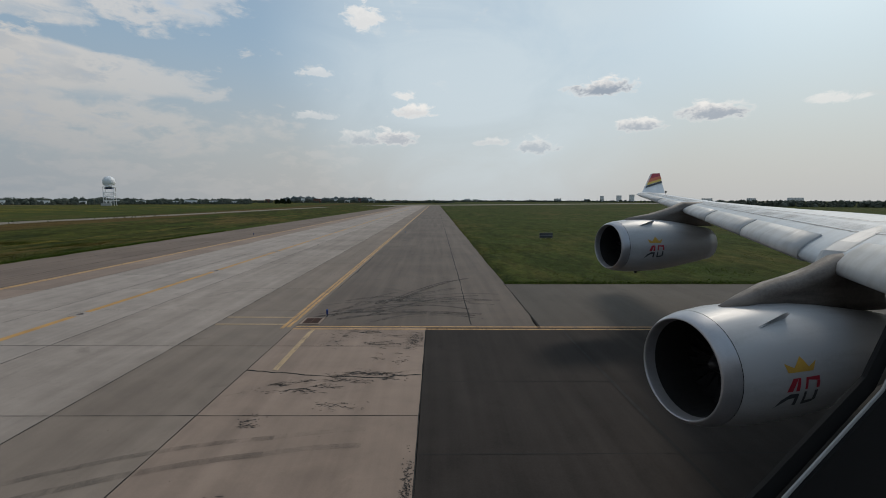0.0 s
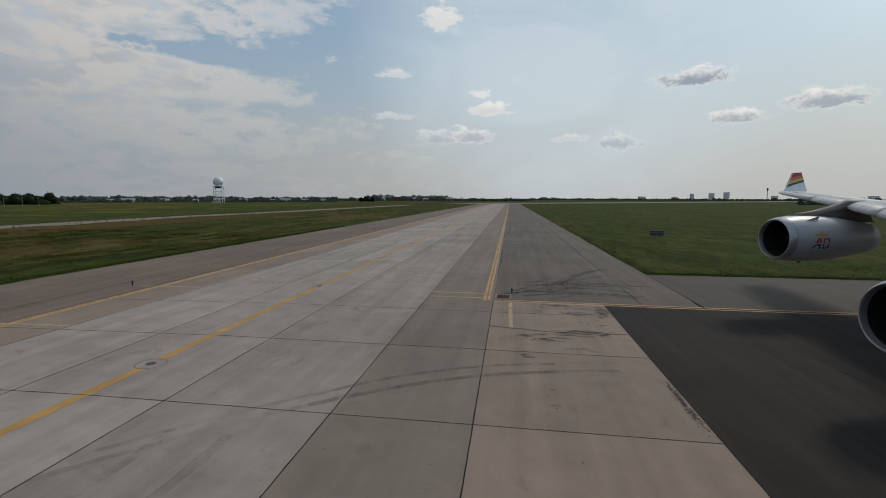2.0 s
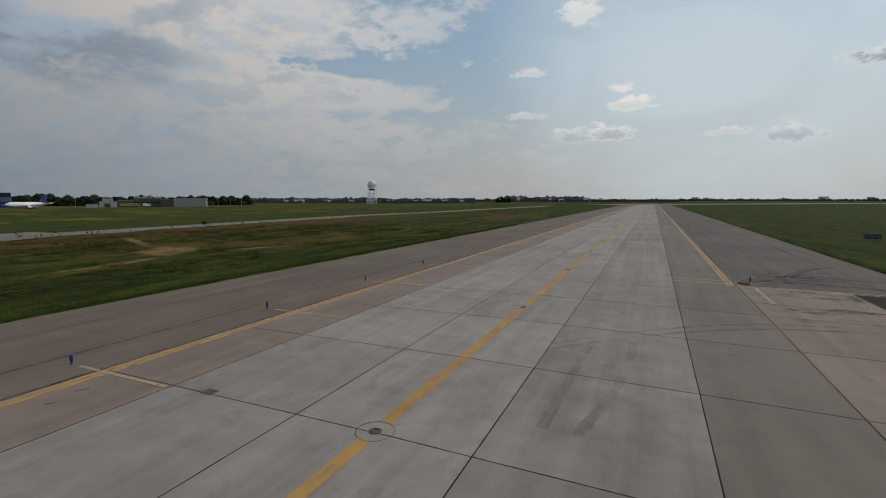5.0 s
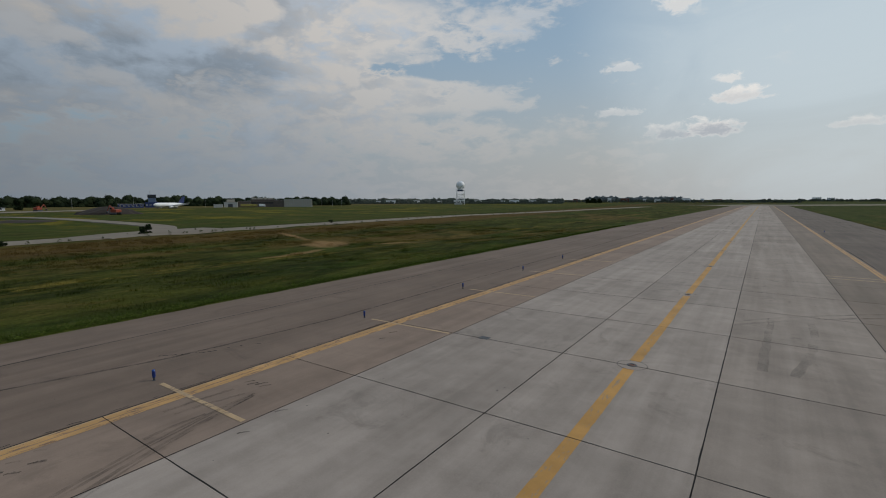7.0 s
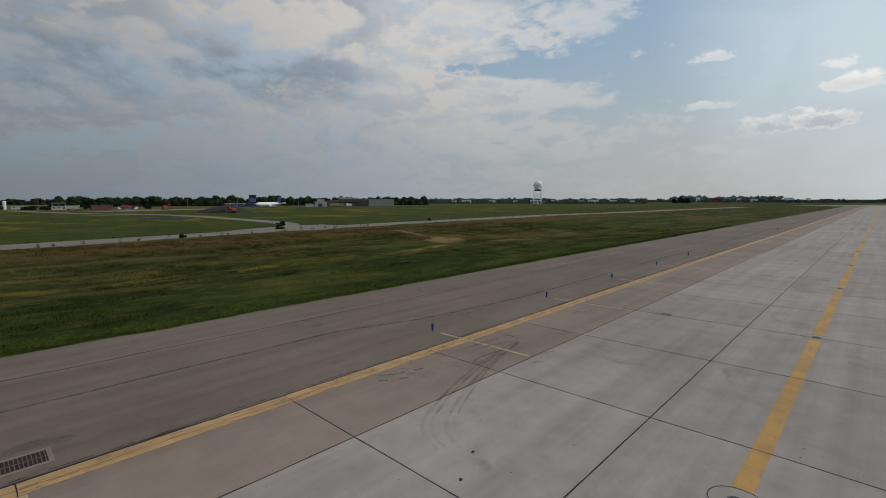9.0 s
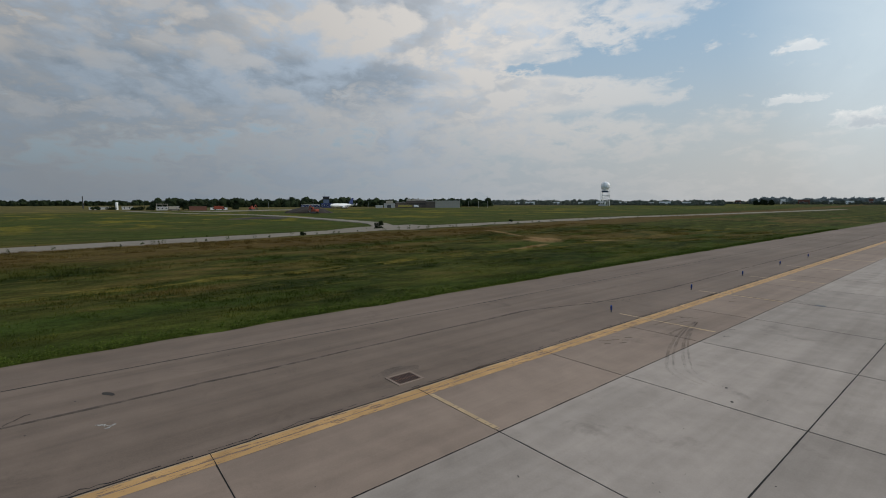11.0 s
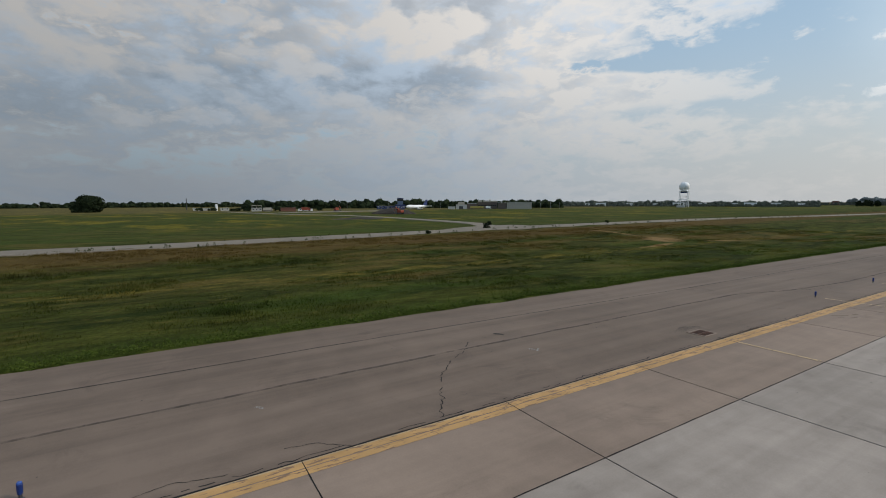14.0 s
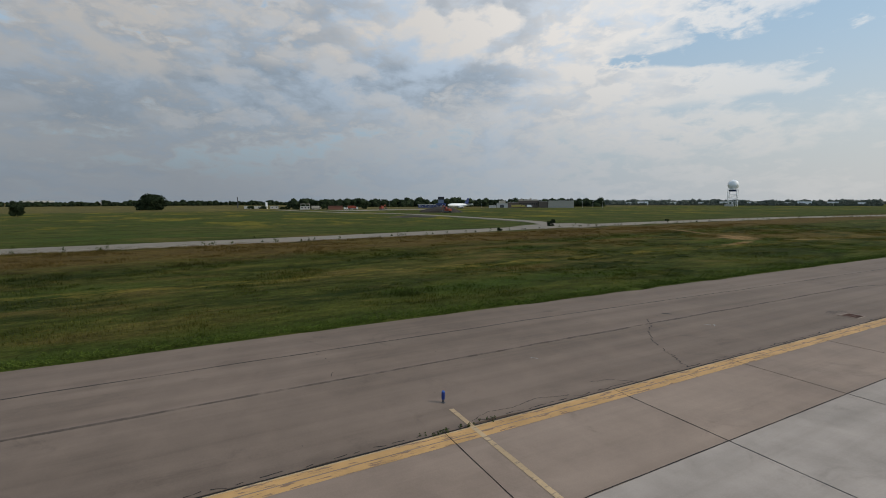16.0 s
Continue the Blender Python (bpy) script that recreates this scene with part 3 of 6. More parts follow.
for kind in far_v:
    ob = new("far_slabs", from_arrays("far_slabs", far_v[kind], far_f[kind], M[kind]))
    ob.parent = taxiway
    tagged(ob, kind="stuff")
me = slab_mesh(J_WEST[5], -0.45, ROW, M["tan"], 0)
for k in range(-25, 3):
    ob = new("slab", me)
    ob.location = (0, ROW0 + (k + 0.5) * ROW, 0)
    ob.parent = taxiway
me = slab_mesh(J_WEST[5], -0.45, CROSS_N - 18.03 - 0.02, M["tan"], 0)
ob = new("slab", me)
ob.location = (0, (CROSS_N + 18.03) / 2, 0)
ob.parent = taxiway

# ------------------------------------------------------------------ markings


def stripe(name, pts, wide, material, label, category="marking", lift=0.005, parent=None, wob=0.0, broken=0.0):
    """A flat painted or worn band along points on the pavement."""
    bm = bmesh.new()
    rows = []
    for n, (x, y) in enumerate(pts):
        a, b = Vector(pts[max(n - 1, 0)]), Vector(pts[min(n + 1, len(pts) - 1)])
        side = (b - a).normalized().orthogonal() * wide / 2
        w0, w1 = (1 + wob * rng.uniform(-1, 1) for _ in range(2))
        rows.append([bm.verts.new((x + s * side.x, y + s * side.y, land(x + s * side.x, y) + lift)) for s in (w0, -w1)])
    for n, (a, b) in enumerate(zip(rows, rows[1:])):
        if not broken or noise.noise((n * 0.37, wide * 50, 4)) + 0.5 * noise.noise((n * 1.3, wide * 50, 8)) > broken - 0.75:
            bm.faces.new((a[0], a[1], b[1], b[0]))
    ob = part(name, bm, material)
    for f in ob.data.polygons:
        if f.normal.z < 0:
            f.flip()
    return tagged(ob, label, category, kind="structure")


def line_pts(x0, y0, x1, y1, step=3.0):
    n = max(1, round(math.hypot(x1 - x0, y1 - y0) / step))
    return [(x0 + (x1 - x0) * k / n, y0 + (y1 - y0) * k / n) for k in range(n + 1)]


for x, wide in ((-28.95, 0.25), (-28.665, 0.25)):
    stripe("edge_line", line_pts(x, SOUTH, x, NORTH, 6), wide, M["yellow"], "worn yellow double edge line on the pavement")
stripe("edge_line", line_pts(-29.10, SOUTH, -29.10, NORTH, 6), 0.05, M["cream"], "faded cream rim of the edge line", wob=0.2)
for x in (-7.03, -6.79):
    stripe("edge_line", line_pts(x, CROSS_N - (0.2 if x < -6.8 else 0.0), x, NORTH, 6), 0.17, M["yellow"], "worn yellow double edge line on the pavement")
for y in (CROSS_N - 0.25, CROSS_N + 0.15):
    stripe("edge_line", line_pts(-6.5, y, 160, y, 4), 0.16, M["yellow"], "yellow double line across the taxiway mouth")
CENTRE_Y = [-34.9 + 14.5 * k for k in range(46)]
for a, b in zip([SOUTH] + [y + 0.46 for y in CENTRE_Y], [y - 0.46 for y in CENTRE_Y] + [NORTH]):
    if b - a > 0.5:
        stripe("centre_line", line_pts(-18.03, a, -18.03, min(b, NORTH), 3), 0.38, M["orange"], "worn orange-yellow taxiway centre line", wob=0.05)
LIGHT_Y = [-53.16, -15.94, -6.13, 3.17, 12.59, 21.89, 78.0]
for y in LIGHT_Y[:-1] + [-29.9]:
    stripe("shoulder_bar", line_pts(-30.3 if y in LIGHT_Y else -28.5, y, -25.65, y, 0.6), 0.15, M["cream"], "faded cream shoulder bar across the edge line", lift=0.008, wob=0.1)
for y in (21.26, 22.56):
    stripe("shoulder_bar", line_pts(-10.36, y, -7.1, y, 1.2), 0.16, M["cream"], "faded cream shoulder bar beside the edge line", lift=0.009)
stripe("shoulder_bar", line_pts(-5.54, 15.37, -5.56, 20.4, 1.2), 0.2, M["cream"], "faded cream shoulder bar beside the edge line", lift=0.009)

# ------------------------------------------------------------------ wear on the pavement


def wander(x0, y0, x1, y1, off, step=0.5, seed=0):
    pts = line_pts(x0, y0, x1, y1, step)
    along = Vector((x1 - x0, y1 - y0)).normalized()
    side = along.orthogonal()
    out = []
    for n, (x, y) in enumerate(pts):
        k = off * (noise.noise((n * 0.31, seed, 0)) + 0.6 * noise.noise((n * 0.9, seed, 5)))
        out.append((x + side.x * k, y + side.y * k))
    return out


def poly(pts, step, off, seed):
    out = []
    for n, (a, b) in enumerate(zip(pts, pts[1:])):
        out += wander(*a, *b, off, step, seed + n)[: -1 if n < len(pts) - 2 else None]
    return out


M["soft_seam"] = seethrough("worn_seam", (0.03, 0.026, 0.023), 0.5, 2.0, 8.0, 0.25, 0.62)
SEAM_TEXT = "dark seam between asphalt lanes"
stripe("asphalt_seam", poly([(-34.05, -100), (-34.05, -40), (-34.0, -19), (-32.7, -14.6), (-31.95, -7), (-32.2, 11), (-32.1, 31), (-32.1, 200)], 1.0, 0.05, 1), 0.16, M["soft_seam"], SEAM_TEXT, "seam", 0.004, wob=0.4)
stripe("asphalt_seam", poly([(-37.3, -100), (-37.45, -60), (-37.5, -42), (-37.0, -20), (-36.6, 40), (-36.6, 200)], 1.0, 0.06, 4), 0.06, M["crack"], SEAM_TEXT, "seam", 0.004, wob=0.5)
stripe("asphalt_seam", poly([(1.68, 21.2), (1.75, 32), (1.85, 90), (1.9, 200)], 1.0, 0.08, 9), 0.06, M["crack"], SEAM_TEXT, "seam", 0.004, wob=0.7)
stripe("asphalt_seam", line_pts(5.8, -10, 5.77, 20.4, 2), 0.10, M["crack"], SEAM_TEXT, "seam", 0.009, wob=0.4)
stripe("asphalt_seam", line_pts(4.85, 21.1, 4.88, 32.5, 1), 0.05, M["crack"], SEAM_TEXT, "seam", 0.005, wob=0.5)
for y in (18.2, 14.4, 10.1):
    stripe("asphalt_seam", line_pts(-0.4, y, 30, y + 0.1, 2), 0.035, M["crack"], SEAM_TEXT, "seam", 0.004, wob=0.4)
for x, y0, y1 in ((-6.52, -70, 20.3), (-0.455, -30, 20.3), (-10.40, -70, 110), (-15.41, -90, 110), (-20.52, -90, 110), (-25.52, -90, 110)):
    stripe("joint_sealant", wander(x, y0, x, y1, 0.012, 0.4, int(-x * 9)), 0.027, M["crack"], "ragged black sealant standing proud in a joint", "joint", 0.005, wob=0.5)
for k in range(-15, 12):
    y = 0.03 + 6.0 * k
    stripe("joint_sealant", wander(-29.14, y, -6.55 if k > 3 else -0.5, y, 0.010, 0.4, 200 + k), 0.020, M["crack"], "thin black sealant across the slabs", "joint", 0.0068, wob=0.5)
CRACK_TEXT = "jagged open crack in the pavement"
stripe("asphalt_seam", wander(-29.16, -100, -29.16, 120, 0.02, 1.0, 27), 0.045, M["crack"], "dark open joint where asphalt meets concrete", "seam", 0.006, wob=0.4)
stripe("crack", wander(-29.30, -100, -29.30, 45, 0.11, 0.16, 21), 0.024, M["crack"], CRACK_TEXT, "crack", 0.006, wob=0.8, broken=0.7)
stripe("crack", poly([(-29.3, -44.1), (-30.75, -43.22), (-31.92, -42.55), (-33.15, -41.34), (-33.8, -40.3), (-35.0, -39.2)], 0.09, 0.13, 31), 0.032, M["crack"], CRACK_TEXT, "crack", 0.006, wob=0.9, broken=0.55)
stripe("crack", poly([(-37.3, -55.5), (-35.6, -55.2), (-34.5, -55.6)], 0.1, 0.10, 41), 0.016, M["crack"], CRACK_TEXT, "crack", 0.006, wob=0.9, broken=0.85)
stripe("crack", poly([(-29.4, -53.0), (-29.66, -52.37), (-29.55, -51.54), (-29.74, -50.63), (-29.45, -49.5)], 0.08, 0.05, 45), 0.017, M["crack"], CRACK_TEXT, "crack", 0.0065, wob=0.8, broken=0.3)
stripe("crack", poly([(-29.92, -48.2), (-29.80, -47.5), (-29.2, -46.75)], 0.08, 0.05, 47), 0.016, M["crack"], CRACK_TEXT, "crack", 0.0065, wob=0.8, broken=0.2)
stripe("crack", poly([(-6.5, 15.4), (-4.0, 14.9), (-2.0, 14.75), (-0.5, 15.0)], 0.2, 0.10, 51), 0.06, M["crack"], CRACK_TEXT, "crack", 0.006, wob=0.6)
stripe("crack", poly([(-33.5, -15.0), (-32.15, -13.3), (-31.9, -12.4), (-31.2, -11.2)], 0.08, 0.10, 61), 0.05, M["crack"], CRACK_TEXT, "crack", 0.006, wob=0.9, broken=0.75)


def arc(pts, n=14):
    """A smooth curve through three points."""
    (ax, ay), (bx, by), (cx, cy) = pts
    bx, by = 2 * bx - (ax + cx) / 2, 2 * by - (ay + cy) / 2
    return [((1 - t) ** 2 * ax + 2 * t * (1 - t) * bx + t * t * cx, (1 - t) ** 2 * ay + 2 * t * (1 - t) * by + t * t * cy) for t in (k / n for k in range(n + 1))]


TYRE_A = (((-11.2, 7.2), (-7.8, 9.65), (-4.0, 10.85)), 0.20, "smear")
TYRE_B = (((-11.2, 6.4), (-7.6, 8.85), (-4.0, 10.1)), 0.24, "smear")
TYRE = "curved dark tyre marks on the concrete"
for k, (o, wide) in enumerate(((0.0, 0.11), (0.22, 0.08), (0.58, 0.11), (0.78, 0.07))):
    foot = (-25.1 + o * 0.8, -21.8 + o * 0.7)
    stripe("tyre_mark", arc([(-27.05 + o * 0.25, -14.7 - o * 0.2), (-26.35 + o * 0.6, -18.4 + o * 0.3), foot], 26), wide, M["smear"], TYRE, "tyre mark", 0.011 + 0.0012 * k, wob=0.35)
    stripe("tyre_mark", arc([foot, (foot[0] + 0.55, foot[1] - 0.75), (foot[0] + 1.5, foot[1] - 1.2)], 14), wide, M["faint"], TYRE, "tyre mark", 0.011 + 0.0012 * k, wob=0.35)
for k, (ends, wide, m) in enumerate((TYRE_A, TYRE_B)):
    stripe("tyre_mark", arc(list(ends), 24), wide, M[m], TYRE, "tyre mark", 0.011 + 0.002 * k, wob=0.12)
for pts in (((-4.0, 10.85), (-3.0, 11.1), (-1.8, 11.3)), ((-4.0, 10.1), (-3.0, 10.35), (-1.8, 10.5)), ((-11.2, 7.2), (-13.0, 5.6), (-15.0, 3.4)), ((-11.2, 6.4), (-13.2, 4.6), (-15.4, 2.2))):
    stripe("tyre_mark", arc(list(pts), 16), 0.22, M["faint"], TYRE, "tyre mark", 0.0112, wob=0.15)
for k in range(30):
    x0, y0 = rng.uniform(-6.2, -2.0), rng.uniform(21.6, 26.5)
    wide, bend, rise = rng.uniform(2.5, 7.5), rng.uniform(0.2, 1.4), rng.uniform(0.0, 7.0) * (k % 2) + rng.uniform(-0.4, 1.5)
    stripe("tyre_mark", arc([(x0, y0), (min(x0 + wide / 2, 2.0), y0 + rise / 2 + bend), (min(x0 + wide, 4.2), y0 + rise)], 18), rng.uniform(0.10, 0.34), M["smear" if k % 3 else "soft_seam"], "curved dark tyre marks on the asphalt", "tyre mark", 0.006 + 0.0015 * (k % 6), wob=0.25)
for x, turn in ((-12.4, 1.0), (-13.9, 0.4)):
    stripe("tyre_mark", arc([(x, 4.6), (x - 0.2, 0.4), (x - turn, -4.0)]), 0.3, M["faint"], "faint long tyre smear on pale concrete", "tyre mark", 0.007, wob=0.3)


def blot(x, y, rx, ry, turn, seed):
    """A ragged patch of rubbed-in dirt."""
    bm = bmesh.new()
    c, s = math.cos(radians(turn)), math.sin(radians(turn))
    ring = []
    for k in range(18):
        a = k * math.tau / 18
        r = 1 + 0.45 * noise.noise((math.cos(a) * 1.3, math.sin(a) * 1.3, seed))
        px, py = rx * r * math.cos(a), ry * r * math.sin(a)
        X, Y = x + c * px - s * py, y + s * px + c * py
        ring.append(bm.verts.new((X, Y, land(X, Y) + 0.007 + 0.001 * (seed % 3))))
    bm.faces.new(ring)
    ob = part("scuff_mark", bm, M["tar"])
    return tagged(ob, "ragged dark scuff on the concrete", "stain", kind="structure")


for n, (x, y, ln) in enumerate([(-28.1, -14.25, 0.3), (-27.85, -14.3, 0.3), (-27.6, -14.15, 0.35), (-27.35, -14.2, 0.35), (-28.3, -20.9, 0.25), (-28.0, -20.4, 0.3), (-28.25, -20.0, 0.25), (-27.8, -19.7, 0.3), (-27.9, -21.2, 0.25), (-27.55, -20.6, 0.3), (-28.4, -19.5, 0.2), (-28.12, -20.7, 0.2), (-27.7, -20.15, 0.25), (-25.15, -16.3, 0.25), (-25.4, -15.0, 0.3), (-27.9, -7.35, 0.35), (-27.7, -8.3, 0.2)]):
    stripe("scuff_mark", arc([(x, y - ln / 2), (x + 0.05, y), (x + 0.16, y + ln / 2)], 8), 0.07, M["rubber"], "short dark dash of rubber on the concrete", "stain", 0.007 + 0.0008 * (n % 4), wob=0.5)
for n, (x, y) in enumerate([(-22.9, -22.5), (-22.4, -23.5)]):
    tagged(blot(x, y, 0.04, 0.06, 30 * n, 50 + n), "small dark speck of dirt on the concrete", "stain")
for n, (p, q, wide) in enumerate([((-28.0, -16.9), (-27.85, -14.9), 0.13), ((-27.6, -16.8), (-27.25, -14.9), 0.11), ((-26.8, -17.9), (-26.9, -16.3), 0.12)]):
    stripe("tyre_mark", arc([p, ((p[0] + q[0]) / 2 - 0.05, (p[1] + q[1]) / 2), q], 14), wide, M["smear"], TYRE, "tyre mark", 0.0175 + 0.001 * n, wob=0.4)
SCUFF = "speckled dark scuffs rubbed into the concrete"
SMEARS = [(((-5.9, 13.4), (-5.0, 14.15), (-2.6, 14.6)), 0.30), (((-3.3, 14.5), (-2.3, 15.0), (-1.3, 14.9)), 0.35), (((-4.8, 18.2), (-3.2, 19.4), (-0.7, 19.9)), 0.5), (((-4.0, 20.1), (-2.0, 20.2), (-0.6, 20.0)), 0.35)]
for n, (pts, wide) in enumerate(SMEARS):
    stripe("scuff_mark", arc(list(pts)), wide, M["scuff"], SCUFF, "stain", 0.0065 + 0.0008 * (n % 5), wob=0.4)


def flecks(x0, x1, y0, y1, count, long, seed, label, fade=1.0):
    """Many ragged flakes of rubber and dirt, drawn out sideways, thinning towards the rims of a patch."""
    dice = random.Random(seed)
    bm = bmesh.new()
    while count > 0:
        u, v = dice.gauss(0.5, 0.24), dice.gauss(0.5, 0.22)
        x, y = x0 + (x1 - x0) * u, y0 + (y1 - y0) * v
        if not (0 < u < 1 and 0 < v < 1) or noise.noise((x * 0.8, y * 2.2, seed)) < -0.05 * fade:
            count -= 0.1
            continue
        a, ln = dice.gauss(0.12, 0.35), long * 0.55 * dice.expovariate(1.0) + 0.025
        wd = dice.uniform(0.012, 0.040)
        ring = []
        for k in range(7):
            t = k * math.tau / 7
            px, py = ln / 2 * math.cos(t) * dice.uniform(0.6, 1.1), wd / 2 * math.sin(t) * dice.uniform(0.5, 1.5)
            X, Y = x + math.cos(a) * px - math.sin(a) * py, y + math.sin(a) * px + math.cos(a) * py
            ring.append(bm.verts.new((X, Y, land(X, Y) + 0.0085)))
        bm.faces.new(ring)
        count -= 1
    ob = part("scuff_mark", bm, M["tar"])
    return tagged(ob, label, "stain", kind="structure")


FLAKE = "flakes of black rubber stuck to the tan concrete"
for n, (x0, x1, y0, y1, count, long) in enumerate([(-4.9, -0.5, 19.0, 20.5, 150, 0.22), (-4.4, -0.5, 17.6, 18.9, 110, 0.22), (-1.3, -0.48, 17.5, 20.4, 130, 0.10), (-3.7, -0.9, 14.2, 15.5, 170, 0.26), (-5.9, -3.0, 13.4, 14.6, 120, 0.28), (-3.6, -1.6, 12.2, 13.0, 45, 0.16), (-5.3, -4.5, 10.9, 12.2, 40, 0.12), (-0.75, -0.48, 6.2, 10.5, 150, 0.05), (-2.4, -0.9, 15.6, 17.2, 40, 0.15), (-5.0, -3.9, 6.8, 8.6, 26, 0.05)]):
    flecks(x0, x1, y0, y1, count * (2.5 if n in (2, 7) else 1.3), long, 70 + n, FLAKE, 20 if n in (2, 7) else 1.5)
flecks(-12, -0.6, -4, 12, 40, 0.03, 90, "small dark specks scattered on the slabs", 20)
flecks(-28, -11, -45, 4, 60, 0.03, 91, "small dark specks scattered on the slabs", 20)
flecks(-40, -29.5, -62, 0, 70, 0.05, 92, "small dark specks scattered on the asphalt", 20)
M["pale_mark"] = seethrough("pale_scrape", (0.42, 0.40, 0.37), 0.8, 14.0, 4.0, 0.40, 0.55)
for n, (x, y, dx, dy) in enumerate([(-32.5, -37.85, 0.16, 0.14), (-32.69, -48.3, 0.12, 0.10), (-32.35, -37.7, 0.12, -0.10)]):
    stripe("scrape", arc([(x - dx, y - dy), (x, y + 0.03), (x + dx, y + dy)], 8), 0.09, M["pale_mark"], "small pale scrape on the asphalt", "stain", 0.0075, wob=0.5)
tagged(blot(-35.02, -37.6, 0.09, 0.28, -60, 40), "small tar patch on the asphalt", "stain")

# ------------------------------------------------------------------ taxiway fittings


def edge_light(at):
    ob = thing("taxiway_edge_light", at, "short blue taxiway edge light on a dark stake", "light", "taxiway edge lights")
    part("base", lathe(bmesh.new(), [(0, -0.05), (0.065, -0.05), (0.065, 0.008), (0.034, 0.02), (0.03, 0.12), (0, 0.12)], 12), M["dark"], ob)
    part("sleeve", lathe(bmesh.new(), [(0, 0.11), (0.05, 0.11), (0.055, 0.31), (0.05, 0.318), (0, 0.318)], 14), M["blue"], ob, "blue painted sleeve")
    part("lens", lathe(bmesh.new(), [(0, 0.316), (0.050, 0.316), (0.050, 0.345), (0.035, 0.365), (0, 0.37)], 14), M["lens"], ob, "pale blue glass lens")
    return ob


def lens_build(net, p):
    return rgb(0.04, 0.09, 0.32)


M["lens"] = finish("blue_glass", lens_build, 0.12)
first = edge_light((-30.8, LIGHT_Y[0], land(-30.8, LIGHT_Y[0])))
for y in LIGHT_Y[1:]:
    copy_thing(first, pose(-30.8, y, land(-30.8, y), 0, 0, y * 7))
for x, y in ((-5.47, 22.78), (-5.47, 82.2)):
    copy_thing(first, pose(x, y, land(x, y)))


def drain(at, wide, long, label):
    """A grated drain in a concrete surround."""
    ob = thing("storm_drain", at, label, "drain", "storm drains")
    a, b = wide / 2, long / 2
    r = bmesh.new()
    for x0, x1, y0, y1 in ((-a, a, b - 0.1, b), (-a, a, -b, -b + 0.1), (-a, -a + 0.1, -b + 0.1, b - 0.1), (a - 0.1, a, -b + 0.1, b - 0.1)):
        box(r, x0, x1, y0, y1, -0.1, 0.02, 0.006)
    part("surround", r, M["tan"], ob, "chipped concrete surround")
    part("pit", boxed(-a + 0.1, a - 0.1, -b + 0.1, b - 0.1, -0.1, 0.006), M["seal"], ob, "dark pit under the grate")
    n = 11
    me = mesh_of("grate_bar", boxed(-a + 0.12, a - 0.12, -0.011, 0.011, -0.03, 0.018, bevel=0.003), M["rust"])
    for k in range(n):
        bar = new("grate_bar", me)
        bar.location = (0, -b + 0.1 + (k + 0.5) * (long - 0.2) / n, 0)
        bar.parent = ob
    part("cross_bar", boxed(-0.02, 0.02, -b + 0.1, b - 0.1, -0.04, 0.014), M["rust"], ob)
    return ob


stripe("asphalt_patch", arc([(-30.65, -30.7), (-31.0, -29.7), (-30.65, -28.8)], 16), 0.4, M["faint"], "darker patched asphalt round the drain", "stain", 0.0042, wob=0.3)
drain((-30.1, -29.78, land(-30.1, -29.78) + 0.004), 0.86, 1.04, "rusty grated storm drain in patched asphalt")
drain((-5.98, 21.85, land(-5.98, 21.85) + 0.004), 0.95, 1.2, "rusty grated storm drain beside the edge line")


def inset_light(at):
    ob = thing("centre_line_light", at, "round steel light let into the taxiway centre line", "light", "centre line lights")
    ring = lathe(bmesh.new(), [(0.488, 0.005), (0.49, 0.007), (0.500, 0.007), (0.502, 0.005)], 40)
    part("sealed_ring", ring, M["seal"], ob, "dark sealed cut round the light")
    part("rim", lathe(bmesh.new(), [(0.11, 0.008), (0.12, 0.018), (0.15, 0.018), (0.17, 0.006)], 28), M["dark"], ob)
    part("cover", lathe(bmesh.new(), [(0, 0.022), (0.06, 0.022), (0.11, 0.012), (0.12, 0.004)], 24), M["rust"], ob, "worn iron cover")
    part("lamp_slot", boxed(-0.05, 0.05, 0.03, 0.11, 0.014, 0.03, bevel=0.004), M["pane"], ob)
    return ob


first = inset_light((-18.03, -20.42, land(-18.03, -20.42)))
for y in (-34.9, -5.9, 8.62, 23.1, 37.6, 52.1):
    copy_thing(first, pose(-18.03, y, land(-18.03, y)))
plate = thing("cover_plate", (-24.0, -5.86, land(-24.0, -5.86)), "small grey steel cover plate in the concrete", "cover plate")
part("plate", boxed(-0.22, 0.22, -0.18, 0.18, -0.02, 0.012, bevel=0.01), M["dark"], plate)
part("bolt", lathe(bmesh.new(), [(0, 0.022), (0.018, 0.022), (0.02, 0.012)], 8, at=(0.1, 0.07, 0)), M["dark"], plate)

# ------------------------------------------------------------------ old road beyond the grass


def ribbon(name, pts, wide, material, label, category, lift=0.14):
    bm = bmesh.new()
    rows = []
    for n, (x, y) in enumerate(pts):
        a, b = Vector(pts[max(n - 1, 0)]), Vector(pts[min(n + 1, len(pts) - 1)])
        side = (b - a).normalized().orthogonal() * wide / 2
        rows.append([bm.verts.new((x + s * side.x * (1 + 0.1 * noise.noise((x * 0.1, y * 0.1, s))), y + s * side.y, land(x, y) + lift + h)) for s, h in ((1.08, -0.25), (1, 0), (-1, 0), (-1.08, -0.25))])
    for a, b in zip(rows, rows[1:]):
        for k in range(3):
            bm.faces.new((a[k], a[k + 1], b[k + 1], b[k]))
    bmesh.ops.recalc_face_normals(bm, faces=bm.faces)
    ob = part(name, bm, material)
    for f in ob.data.polygons:
        if f.normal.z < 0:
            f.flip()
    return tagged(ob, label, category, kind="structure")


